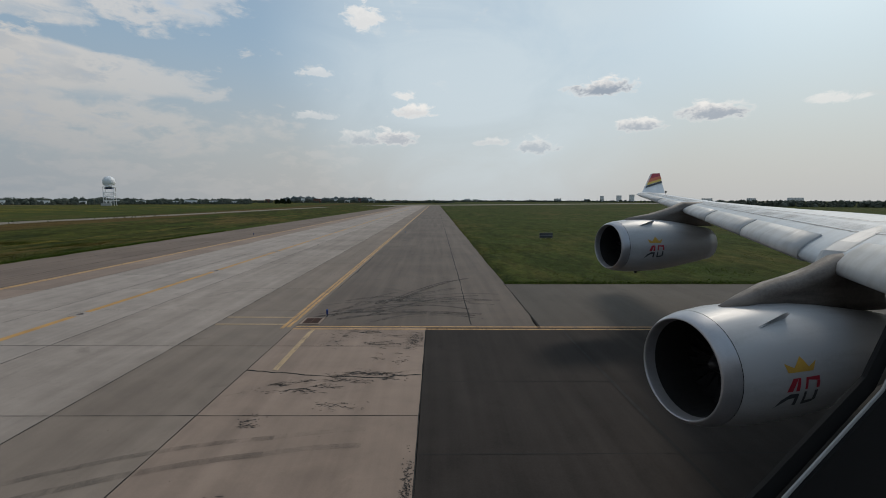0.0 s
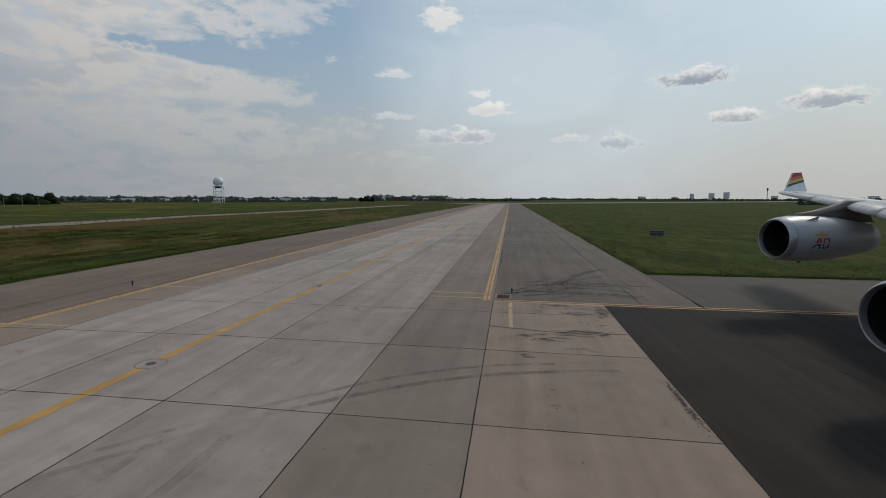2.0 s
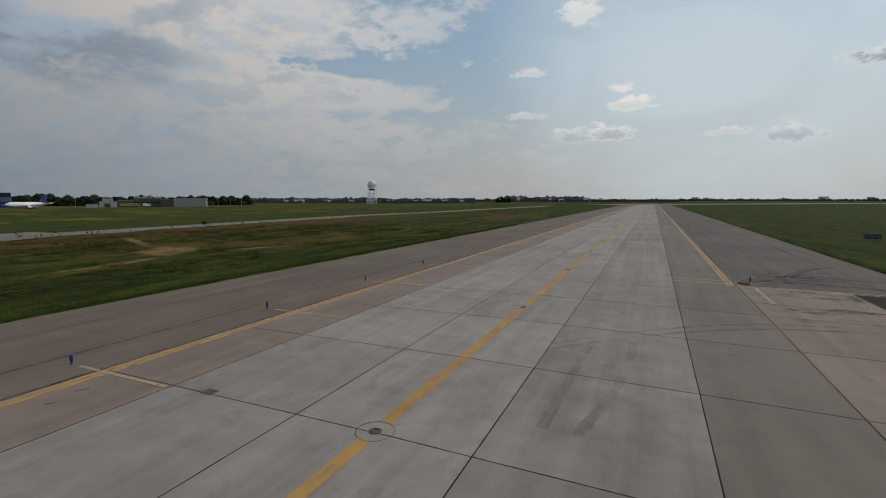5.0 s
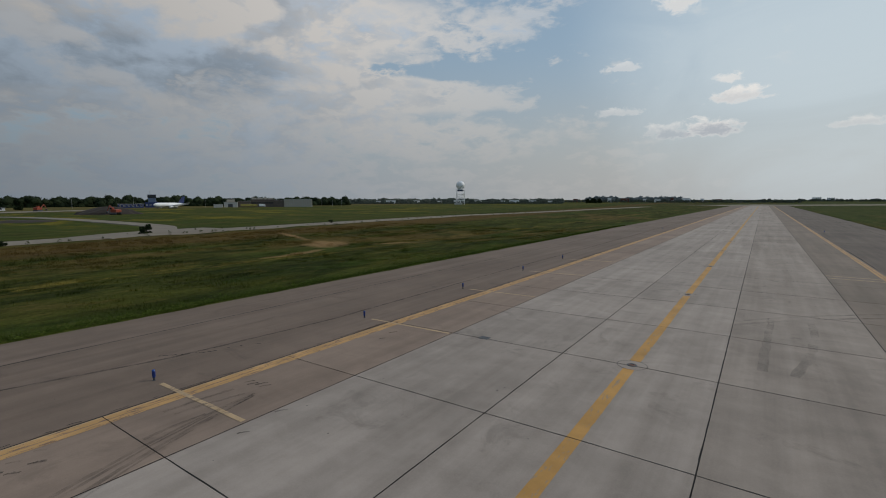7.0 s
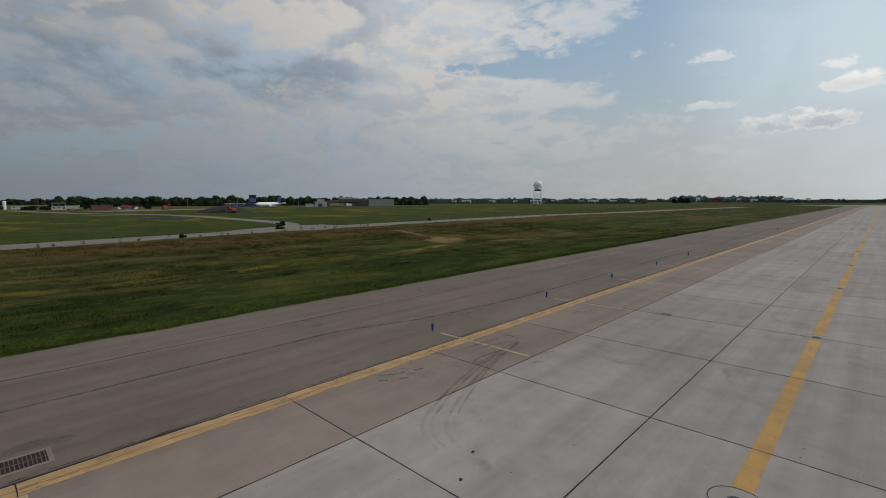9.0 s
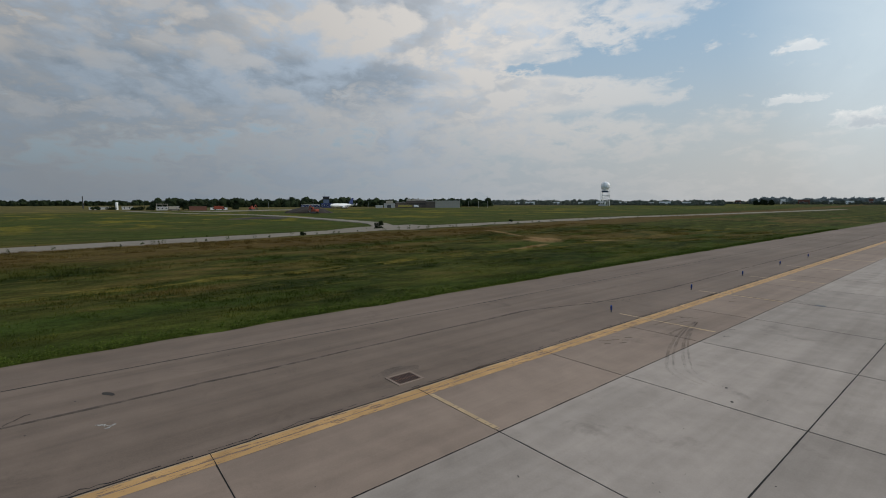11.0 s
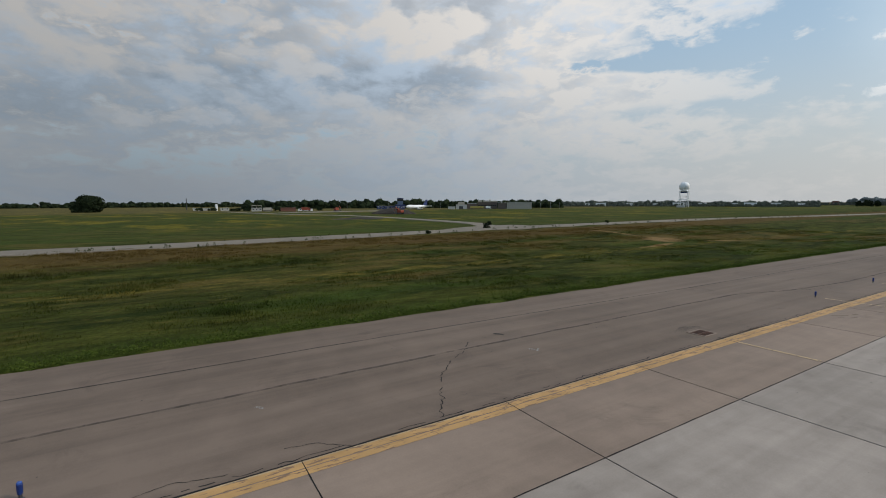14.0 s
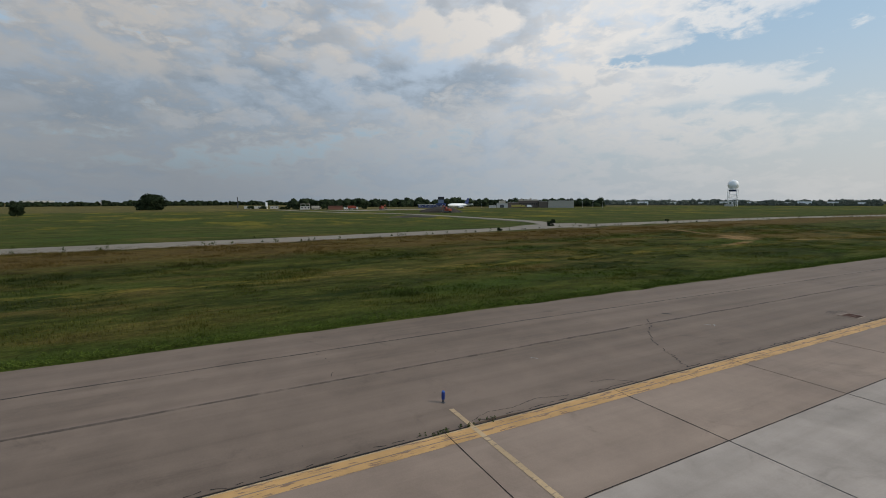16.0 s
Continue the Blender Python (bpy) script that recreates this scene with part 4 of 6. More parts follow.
def spline(pts, step=4.0):
    """Points along a smooth way through the given ones."""
    out = []
    for k in range(len(pts) - 1):
        p0, p1, p2, p3 = (Vector(pts[min(max(k + j, 0), len(pts) - 1)]) for j in (-1, 0, 1, 2))
        n = max(2, round((p2 - p1).length / step))
        for i in range(n):
            t = i / n
            q = 0.5 * (2 * p1 + (p2 - p0) * t + (2 * p0 - 5 * p1 + 4 * p2 - p3) * t * t + (3 * p1 - p0 - 3 * p2 + p3) * t ** 3)
            out.append((q.x, q.y))
    return out + [tuple(pts[-1])]


OLD = spline([(-76, -260), (-88, -130), (-93.5, -81), (-95, -50), (-98.5, -20), (-102.5, 10), (-106, 48), (-110, 117), (-108, 147), (-104, 203), (-96, 400)])
ribbon("old_road", OLD, 7.4, M["road"], "old pale perimeter road with weedy rims", "road")
BRANCH = spline([(-104, 16), (-118, 23), (-133, 28), (-170, 30), (-205, 30), (-235, 27), (-258, 19), (-278, 11), (-330, 0), (-400, -10)])
ribbon("branch_road", BRANCH, 5.2, M["road"], "pale side road leading to the works yard", "road", 0.15)
ribbon("junction_apron", spline([(-101, 4), (-108, 15), (-110, 30)]), 8.5, M["road"], "worn pale paving where the roads meet", "road", 0.165)
ribbon("distant_runway", spline([(-70, 520), (200, 740), (560, 1050), (1200, 1600)], 30), 60.0, M["road"], "pale runway far across the airfield", "runway", 0.25)
ribbon("yard_strip", spline([(-330, 20), (-350, 60), (-362, 105)], 8), 26.0, M["road"], "pale gravel yard among the far buildings", "yard", 0.12)

# ------------------------------------------------------------------ plants
nrng = np.random.default_rng(5)


def leaf_cloud(centres, sizes, leaf, count, squash=0.8):
    """Arrays of small leaves scattered through and over blobs."""
    v, f = [], []
    for (cx, cy, cz), r in zip(centres, sizes):
        d = nrng.normal(size=(count, 3))
        d /= np.linalg.norm(d, axis=1, keepdims=True)
        d *= (r * nrng.uniform(0.55, 1.05, (count, 1)))
        d[:, 2] *= squash
        p = d + (cx, cy, cz)
        a = nrng.normal(size=(count, 3))
        a /= np.linalg.norm(a, axis=1, keepdims=True)
        b = np.cross(a, nrng.normal(size=(count, 3)))
        b /= np.linalg.norm(b, axis=1, keepdims=True)
        s = leaf * nrng.uniform(0.6, 1.3, (count, 1))
        n0 = len(v)
        quads = np.stack([p - a * s, p + b * s * 0.7, p + a * s, p - b * s * 0.7], 1).reshape(-1, 3)
        v += quads.tolist()
        f += [(n0 + 4 * k, n0 + 4 * k + 1, n0 + 4 * k + 2, n0 + 4 * k + 3) for k in range(count)]
    return v, f


ICO = bmesh.new()
bmesh.ops.create_icosphere(ICO, subdivisions=2, radius=1.0)
ICO_V, ICO_F = np.array([v.co[:] for v in ICO.verts]), [[v.index for v in f.verts] for f in ICO.faces]
ICO.free()


def cores(v, f, centres, sizes, squash, fill=0.86):
    """Lumpy dense hearts of foliage under the leaves."""
    for c, r in zip(centres, sizes):
        n0 = len(v)
        lump = ICO_V * (fill * r * nrng.uniform(0.82, 1.08, (len(ICO_V), 1)))
        v += (lump * (1, 1, squash) + c).tolist()
        f += [tuple(n0 + i for i in q) for q in ICO_F]
    return v, f


def blobs(wide, high, n, low=0.2):
    """Middles and sizes of leaf blobs that fill a crown with an uneven outline."""
    c, s = [], []
    for _ in range(n):
        a, r = nrng.uniform(0, math.tau), math.sqrt(nrng.uniform(0, 1)) * 0.75
        z = nrng.uniform(low, 1.0)
        k = math.sqrt(max(0.05, 1 - ((z - 0.4) / 0.75) ** 2))
        c.append((math.cos(a) * r * wide / 2 * k, math.sin(a) * r * wide / 2 * k, z * high * 0.86))
        s.append(nrng.uniform(0.13, 0.2) * wide)
    return c, s


def tree(name, at, wide, high, label, n=22, leaf=0.5, count=130, group=""):
    ob = thing(name, (at[0], at[1], land(*at) - 0.1), label, "tree" if name != "bush" else "bush", group)
    bm = bmesh.new()
    tube(bm, (0, 0, -0.2), (0.1, 0, high * 0.45), 0.03 * high, 0.018 * high, 8)
    for k in range(5):
        a = k * 1.3
        tube(bm, (0.05, 0, high * (0.2 + 0.05 * k)), (math.cos(a) * wide * 0.28, math.sin(a) * wide * 0.28, high * (0.5 + 0.06 * k)), 0.012 * high, 0.005 * high, 6)
    part("trunk", bm, M["bark"], ob)
    c, s = blobs(wide, high, n, 0.12 if wide < 20 else 0.0)
    v, f = leaf_cloud(c, s, leaf, count)
    if wide > 8:
        cores(v, f, c, s, 0.8, 0.8)
    crown = new("crown", from_arrays("crown", v, f, M["leaf"]))
    crown.parent = ob
    return ob


tree("broad_tree", (-449, -97), 22.0, 12.4, "broad dense dark-green tree clump standing alone in the grass", 70, 0.75, 210)
for dx, dy, wd, hg in ((0, 0, 13, 9.2), (9, 3, 9, 7.6), (-8, -2, 8, 7.0)):
    tree("broad_tree", (-243.5 + dx, 736 + dy), wd, hg, "dark tree clump far along the taxiway", 18, 0.8, 110, "far tree clump")
tree("broad_tree", (-274, -129.5), 5.6, 5.4, "small round dark-green tree in the grass", 16, 0.35, 120)
for az, d, wd, hg in ((79.3, 383, 5.0, 3.4), (78.9, 386, 3.4, 4.2), (82.6, 398, 7.0, 2.4), (83.4, 402, 6.0, 3.2), (84.0, 410, 5.0, 2.2), (76.4, 408, 5.0, 2.6), (74.4, 410, 6.0, 2.8), (80.6, 402, 5.0, 3.6), (85.9, 440, 8.0, 2.6), (87.2, 445, 9.0, 2.3)):
    a = radians(az)
    tree("bush", (-18.4 - math.sin(a) * d, -44.2 + math.cos(a) * d), wd, hg, "dark green bush among the works yard", 12, 0.3, 70, "yard bushes")
tree("bush", (-105.2, 14.6), 2.3, 2.0, "dark green bush beside the road junction", 14, 0.11, 110)
tree("bush", (-96.5, -6.5), 1.6, 0.8, "low dark green bush at the road rim", 8, 0.09, 70)
tree("bush", (-108.0, 60.0), 1.5, 1.0, "low dark green bush at the road rim", 8, 0.09, 70)

# weeds along the rims of the old road
c, s = [], []
for x, y in OLD:
    if -150 < y < 210:
        for _ in range(3):
            if nrng.uniform() < 0.42:
                r = nrng.uniform(0.10, 0.36)
                X, Y = x + 3.6 + nrng.normal() * 0.3, y + nrng.uniform(-2, 2)
                c.append((X, Y, land(X, Y) + r * 0.9))
                s.append(r)
        if nrng.uniform() < 0.3:
            r = nrng.uniform(0.1, 0.3)
            X, Y = x - 3.7 + nrng.normal() * 0.3, y + nrng.uniform(-2, 2)
            c.append((X, Y, land(X, Y) + r * 0.9))
            s.append(r)
v, f = leaf_cloud(c, s, 0.055, 80, 1.7)
tagged(new("roadside_weeds", from_arrays("roadside_weeds", v, f, M["weed"])), "dark weeds sprouting along the old road", "weeds", kind="stuff")
# weeds in the joint by the edge line
c, s = [], []
for y0 in (-53.3, -53.9, -52.6, -54.4):
    for _ in range(5):
        X, Y = -29.2 + nrng.normal() * 0.05, y0 + nrng.uniform(-0.25, 0.25)
        c.append((X, Y, land(X, Y) + 0.05))
        s.append(nrng.uniform(0.025, 0.05))
v, f = leaf_cloud(c, s, 0.016, 24, 1.3)
tagged(new("joint_weeds", from_arrays("joint_weeds", v, f, M["weed"])), "small weeds in the joint at the edge line", "weeds", kind="stuff")

# grass blades
P0, P1 = [], []


def sow(n, x0, x1, y0, y1, pull, h0, h1):
    x = x0 + (x1 - x0) * nrng.uniform(0, 1, n) ** pull
    y = nrng.uniform(y0, y1, n)
    return np.stack([x, y, nrng.uniform(h0, h1, n)], 1)


seeds = np.concatenate([sow(52000, WEST_EDGE - 0.3, -76, -110, 75, 1.5, 0.03, 0.11), sow(14000, -70, -96, -110, 60, 1.0, 0.04, 0.15), sow(12000, EAST_EDGE + 0.1, 60, 32.2, 110, 1.4, 0.03, 0.10)])
zs = np.array([land(x, y) for x, y, _ in seeds])
dip = np.where((seeds[:, 0] < -44) & (seeds[:, 0] > -75), -0.35 * np.sin((seeds[:, 0] + 75) / 31 * np.pi) ** 2, 0.0)
tri = []
for k in range(3):
    ang = nrng.uniform(0, math.tau, len(seeds))
    lean = nrng.normal(size=(len(seeds), 2)) * 0.35
    off = nrng.normal(size=(len(seeds), 2)) * 0.09
    wide = seeds[:, 2] * nrng.uniform(0.15, 0.35, len(seeds))
    px, py, pz = seeds[:, 0] + off[:, 0], seeds[:, 1] + off[:, 1], zs + dip - 0.06
    dx, dy, h = np.cos(ang) * wide, np.sin(ang) * wide, seeds[:, 2] + 0.06
    tri.append(np.stack([np.stack([px - dx, py - dy, pz], 1), np.stack([px + dx, py + dy, pz], 1), np.stack([px + lean[:, 0] * h, py + lean[:, 1] * h, pz + h], 1)], 1))
tri = np.concatenate(tri).reshape(-1, 3)
me = from_arrays("grass", tri.tolist(), np.arange(len(tri)).reshape(-1, 3).tolist(), M["blade"])
tagged(new("grass", me), "uneven green and straw-coloured grass along the pavement", "grass", kind="stuff")

# taller tufts that throw shade between them
tall = np.concatenate([sow(60000, WEST_EDGE - 0.5, -74, -105, 70, 1.2, 0.05, 0.15), sow(12000, -62, -94, -105, 70, 1.0, 0.07, 0.17)])
keep = np.array([noise.noise((x * 0.5, y * 0.22, 6)) + 0.7 * noise.noise((x * 1.4, y * 0.8, 2)) > 0.12 for x, y, _ in tall])
tall = tall[keep]
dip = np.where((tall[:, 0] < -44) & (tall[:, 0] > -75), -0.35 * np.sin((tall[:, 0] + 75) / 31 * np.pi) ** 2, 0.0)
zs = np.array([land(x, y) for x, y, _ in tall]) + dip - 0.05
tri = []
for k in range(2):
    ang = nrng.uniform(0, math.tau, len(tall))
    lean = nrng.normal(size=(len(tall), 2)) * 0.3
    off = nrng.normal(size=(len(tall), 2)) * 0.07
    wide = nrng.uniform(0.012, 0.03, len(tall))
    px, py, h = tall[:, 0] + off[:, 0], tall[:, 1] + off[:, 1], tall[:, 2] + 0.05
    dx, dy = np.cos(ang) * wide, np.sin(ang) * wide
    tri.append(np.stack([np.stack([px - dx, py - dy, zs], 1), np.stack([px + dx, py + dy, zs], 1), np.stack([px + lean[:, 0] * h, py + lean[:, 1] * h, zs + h], 1)], 1))
tri = np.concatenate(tri).reshape(-1, 3)
me = from_arrays("grass_tufts", tri.tolist(), np.arange(len(tri)).reshape(-1, 3).tolist(), M["blade"])
tagged(new("grass_tufts", me), "taller uneven tufts of rusty and green grass", "grass", kind="stuff")

# clumps of long grass that stand above the rest
mid = np.concatenate([sow(2200, WEST_EDGE - 1.5, -70, -105, 70, 1.1, 0.10, 0.22), sow(2600, -66, -93, -105, 70, 0.8, 0.14, 0.34)])
mid = mid[np.array([noise.noise((x * 0.16, y * 0.10, 12)) > -0.12 for x, y, _ in mid])]
each = 34
spread = np.repeat(nrng.uniform(0.18, 0.55, len(mid)), each)
px = np.repeat(mid[:, 0], each) + nrng.normal(size=len(spread)) * spread
py = np.repeat(mid[:, 1], each) + nrng.normal(size=len(spread)) * spread
hh = np.repeat(mid[:, 2], each) * nrng.uniform(0.6, 1.15, len(spread))
inside = px < WEST_EDGE - 0.4
px, py, hh = px[inside], py[inside], hh[inside]
dip = np.where((px < -44) & (px > -75), -0.35 * np.sin((px + 75) / 31 * np.pi) ** 2, 0.0)
zs = np.array([land(x, y) for x, y in zip(px, py)]) + dip - 0.05
ang, wide, lean = nrng.uniform(0, math.tau, len(px)), nrng.uniform(0.02, 0.05, len(px)), nrng.normal(size=(len(px), 2)) * 0.35
dx, dy, h = np.cos(ang) * wide, np.sin(ang) * wide, hh + 0.05
tri = np.stack([np.stack([px - dx, py - dy, zs], 1), np.stack([px + dx, py + dy, zs], 1), np.stack([px + lean[:, 0] * h, py + lean[:, 1] * h, zs + h], 1)], 1).reshape(-1, 3)
me = from_arrays("grass_clumps", tri.tolist(), np.arange(len(tri)).reshape(-1, 3).tolist(), M["blade"])
tagged(new("grass_clumps", me), "clumps of long olive and rusty grass", "grass", kind="stuff")

# lush broad-leaved weeds along the pavement's rim
c, s = [], []
for n in range(8200):
    y = nrng.uniform(-110, 90)
    x = WEST_EDGE + 0.35 * noise.noise((WEST_EDGE * 3, y * 0.35, 1)) - 0.05 - abs(nrng.normal()) * 0.55
    if noise.noise((x * 0.7, y * 0.5, 9)) > -0.55:
        r = nrng.uniform(0.05, 0.14)
        c.append((x, y, land(x, y) + r * 0.7))
        s.append(r)
for n in range(900):
    x = nrng.uniform(EAST_EDGE, 50)
    y = 32.05 + abs(nrng.normal()) * 0.4
    r = nrng.uniform(0.05, 0.13)
    c.append((x, y, land(x, y) + r * 0.6))
    s.append(r)
v, f = leaf_cloud(c, s, 0.028, 26, 1.0)
tagged(new("rim_weeds", from_arrays("rim_weeds", v, f, M["rim_weed"])), "lush green weeds crowding the pavement's rim", "weeds", kind="stuff")

# far woods
MID = Vector((-15.0, -30.0))


def spot(az, d):
    a = radians(az)
    return MID.x - math.sin(a) * d, MID.y + math.cos(a) * d


def woods(az0, az1, d, deep, high, vary, name, label, leaf=1.1, count=34, step=4.5, material="leaf"):
    c, s = [], []
    n = int(radians(az1 - az0) * d / step)
    for k in range(n):
        az = az0 + (az1 - az0) * (k + nrng.uniform(0, 1)) / n
        for _ in range(2):
            dd = d + nrng.uniform(0, deep)
            x, y = spot(az, dd)
            h = high * (1 + vary * noise.noise((az * 0.9, dd * 0.01, 2)) * 1.6 + nrng.normal() * vary * 0.35)
            z0 = land(x, y)
            r = max(1.4, h * 0.42)
            for zc in (0.12, 0.34, 0.55, 0.74):
                c.append((x + nrng.normal() * r * 0.4, y + nrng.normal() * r * 0.4, z0 + h * zc))
                s.append(r * (1.45 - 0.65 * zc))
    v, f = cores(*leaf_cloud(c, s, leaf, count, 0.9), c, s, 0.9)
    return tagged(new(name, from_arrays(name, v, f, M[material])), label, "woods", kind="stuff")


woods(46, 84, 560, 40, 8.4, 0.28, "dark_wood", "dark green wood behind the far buildings", 0.55, 90, 3.4)
# far_leaf and haze_leaf woods wear colours paled for distance haze
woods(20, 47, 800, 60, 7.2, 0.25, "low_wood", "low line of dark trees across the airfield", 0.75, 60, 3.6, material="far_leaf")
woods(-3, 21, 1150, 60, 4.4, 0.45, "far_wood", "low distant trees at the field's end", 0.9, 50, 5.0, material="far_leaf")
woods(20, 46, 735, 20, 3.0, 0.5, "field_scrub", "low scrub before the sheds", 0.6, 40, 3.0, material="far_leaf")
woods(7.5, 17.5, 2100, 160, 15, 0.40, "hill_wood", "wooded rise behind the field, leaves tinted blue-green for haze", 2.4, 30, 9.0, material="haze_leaf")
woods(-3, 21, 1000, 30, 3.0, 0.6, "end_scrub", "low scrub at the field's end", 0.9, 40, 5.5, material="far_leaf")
woods(83, 125, 900, 60, 7.0, 0.3, "side_wood", "low line of distant trees", 0.8, 56, 4.0)
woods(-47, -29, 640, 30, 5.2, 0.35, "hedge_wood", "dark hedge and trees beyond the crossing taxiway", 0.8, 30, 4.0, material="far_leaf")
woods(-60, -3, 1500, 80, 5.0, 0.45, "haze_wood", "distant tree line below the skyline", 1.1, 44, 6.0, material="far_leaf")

# ------------------------------------------------------------------ far buildings and machines
VIEW = Vector((-18.4, -44.2))


def far_at(az, d):
    a = radians(az)
    return VIEW.x - math.sin(a) * d, VIEW.y + math.cos(a) * d


def block(name, az0, az1, d, high, deep, material, label, category="building", windows=0, roof=None, tall=1.1, storeys=1, z0=0.0):
    """A building that spans two bearings: walls, a roof with a rim, and its openings."""
    mid = far_at((az0 + az1) / 2, d)
    wide = radians(abs(az1 - az0)) * d
    az = (az0 + az1) / 2
    ob = thing(name, (*mid, land(*mid) + z0), label, category, turn=az)
    part("wall", boxed(-wide / 2, wide / 2, 0, deep, -0.5, high - 0.25), material, ob)
    part("roof", boxed(-wide / 2 - 0.25, wide / 2 + 0.25, -0.25, deep + 0.25, high - 0.25, high, bevel=0.05), roof or M["grey"], ob)
    if windows:
        pane = mesh_of("window", boxed(-0.5, 0.5, -0.06, 0.05, 0, tall, bevel=0.02), M["pane"])
        frame_me = mesh_of("window_frame", boxed(-0.6, 0.6, -0.04, 0.05, -0.1, tall + 0.1, bevel=0.02), M["white"])
        for s in range(storeys):
            for k in range(windows):
                win = new("window", pane)
                win.parent = ob
                win.location = (-wide / 2 + wide * (k + 0.5) / windows, 0, high * (s + 0.35) / storeys)
                fr = new("window_frame", frame_me)
                fr.parent = win
    return ob


hangar = block("hangar", 48.25, 51.3, 456, 7.0, 26, M["beige"], "grey-beige steel hangar with a low pale roof", "hangar", roof=M["grey"])
for k in range(13):
    part("cladding_rib", boxed(-11.6 + k * 1.9, -11.5 + k * 1.9, -0.08, 0.0, 0, 6.7), M["grey"], hangar)
block("workshop", 51.35, 52.4, 457, 6.4, 20, M["sooty"], "dark brown end wall of a workshop joined to the hangar", roof=M["grey"])
office = block("office_block", 52.45, 54.9, 470, 7.2, 14, M["sooty"], "brown flat-roofed office block with pale parapets", roof=M["beige"])
for x0, x1, z1 in ((-9.5, -5.5, 8.7), (-4.6, 0.5, 8.3), (1.4, 3.2, 9.5), (4.4, 9.0, 8.4)):
    part("roof_plant", boxed(x0, x1, 1.0, 5.0, 7.2, z1, bevel=0.08), M["beige"], office, "pale plant room on the roof")
for k in range(9):
    part("window_band", boxed(-9.4 + k * 2.1, -7.8 + k * 2.1, -0.05, 0.05, 3.2, 4.2), M["pane"], office)
block("workshop", 54.95, 56.2, 466, 5.6, 12, M["sooty"], "dark brown workshop among the yard buildings", roof=M["grey"])
annex = block("workshop", 56.25, 57.6, 458, 4.6, 10, M["grey"], "low pale grey workshop with a dark door", roof=M["beige"])
part("door", boxed(-2.2, 1.6, -0.06, 0.05, 0.0, 3.0), M["dark"], annex, "wide dark door")
part("roof_plant", boxed(-3.4, 3.2, 3.0, 6.0, 4.6, 6.9, bevel=0.08), M["beige"], annex)
block("lean_to_shed", 57.7, 58.6, 452, 2.6, 8, M["grey"], "small grey shed beside the workshop")
tower = block("control_tower", 63.9, 65.1, 487, 4.6, 9, M["navy"], "small blue and white control tower building", windows=4, roof=M["blue"])
part("shaft", boxed(-2.8, 2.8, 1, 6.6, 4.6, 8.4), M["slate"], tower)
cab = part("cab", boxed(-3.2, 3.2, 0.6, 7.0, 8.4, 11.0, bevel=0.2), M["pane"], tower, "dark glazed cab")
part("cab_roof", boxed(-3.5, 3.5, 0.3, 7.3, 11.0, 11.4), M["navy"], cab)
part("mast", tube(bmesh.new(), (-1.5, 4, 11.3), (-1.5, 4, 14.6), 0.09), M["steel"], tower)
block("blue_shed", 65.2, 67.4, 478, 3.3, 12, M["navy"], "long low dark blue shed with a pale roof", windows=6, roof=M["grey"])
block("brick_stack", 77.2, 78.9, 372, 3.0, 5, M["brick"], "stack of red-brown building material", "stack", roof=M["brick"])
house = block("yard_house", 80.9, 82.0, 395, 2.7, 6, M["grey"], "pale grey yard house with an open upper deck", windows=3, storeys=1)
for sx in (-3.4, 0.0, 3.4):
    part("deck_post", boxed(sx - 0.12, sx + 0.12, 0.1, 0.34, 2.7, 4.4), M["beige"], house)
part("deck_roof", boxed(-3.7, 3.7, -0.1, 3.5, 4.4, 4.7, bevel=0.04), M["beige"], house)
block("site_cabin", 79.9, 80.7, 390, 2.9, 3, M["beige"], "pale site cabin in the yard", windows=2)
block("site_cabin", 75.2, 76.9, 400, 1.8, 3, M["white"], "low white site cabin", windows=3)
block("site_cabin", 84.2, 85.1, 455, 2.4, 4, M["grey"], "low grey site cabin", windows=2)
block("site_cabin", 86.0, 87.8, 470, 2.2, 4, M["grey"], "low grey site cabin", windows=3)
for az0, az1, d, h, txt in ((103.3, 105.7, 1500, 10.5, "long blue-grey hall on the skyline"), (98.9, 100.3, 1400, 6.5, "pale distant hall on the skyline"), (42.0, 44.2, 900, 8.0, "distant flat-roofed building among trees")):
    block("distant_hall", az0, az1, d, h, 40, M["grey"], txt, windows=8, tall=2.0)
for k, az in enumerate((20.6, 22.5, 24.5, 26.2, 29.0, 31.2, 33.8, 36.5, 39.4, 41.2)):
    block("pale_shed", az, az + 0.55 + 0.3 * (k % 3), 778 + 6 * (k % 4), 4.6 + (k % 3) * 0.6, 10, M["white"], "pale shed half hidden by trees", windows=3)
for k, (az, span) in enumerate(((3.4, 0.5), (5.0, 0.35), (6.3, 0.8), (7.9, 0.3), (9.2, 0.6), (10.6, 0.4), (12.4, 0.9), (14.3, 0.4), (16.1, 0.7), (18.0, 0.5))):
    block("town_building", az, az + span, 1120 + 30 * (k % 3), 6.5 + 1.2 * (k % 4), 14, M["white" if k % 3 else "brick"], "pale low town building half hidden by trees", windows=4, tall=1.6)
# white walls imitate the haze in front of these distant blocks
for az0, az1, h in ((-20.15, -19.75, 27), (-22.05, -21.5, 29), (-23.4, -22.85, 33), (-15.4, -14.6, 14), (-4.6, -3.9, 12), (-5.6, -5.0, 10), (-18.6, -18.0, 12), (-27.5, -26.9, 17), (-31.0, -30.0, 15), (-34.8, -34.0, 16), (-38.6, -37.3, 18)):
    block("tower_block", az0, az1, 2400, h, 20, M["white"], "tower block on the skyline, walls whitened for haze", windows=5, tall=3.0, storeys=5)
mast = thing("radio_mast", (*far_at(-26.5, 1500), -0.8), "slim dark radio mast on the skyline", "mast")
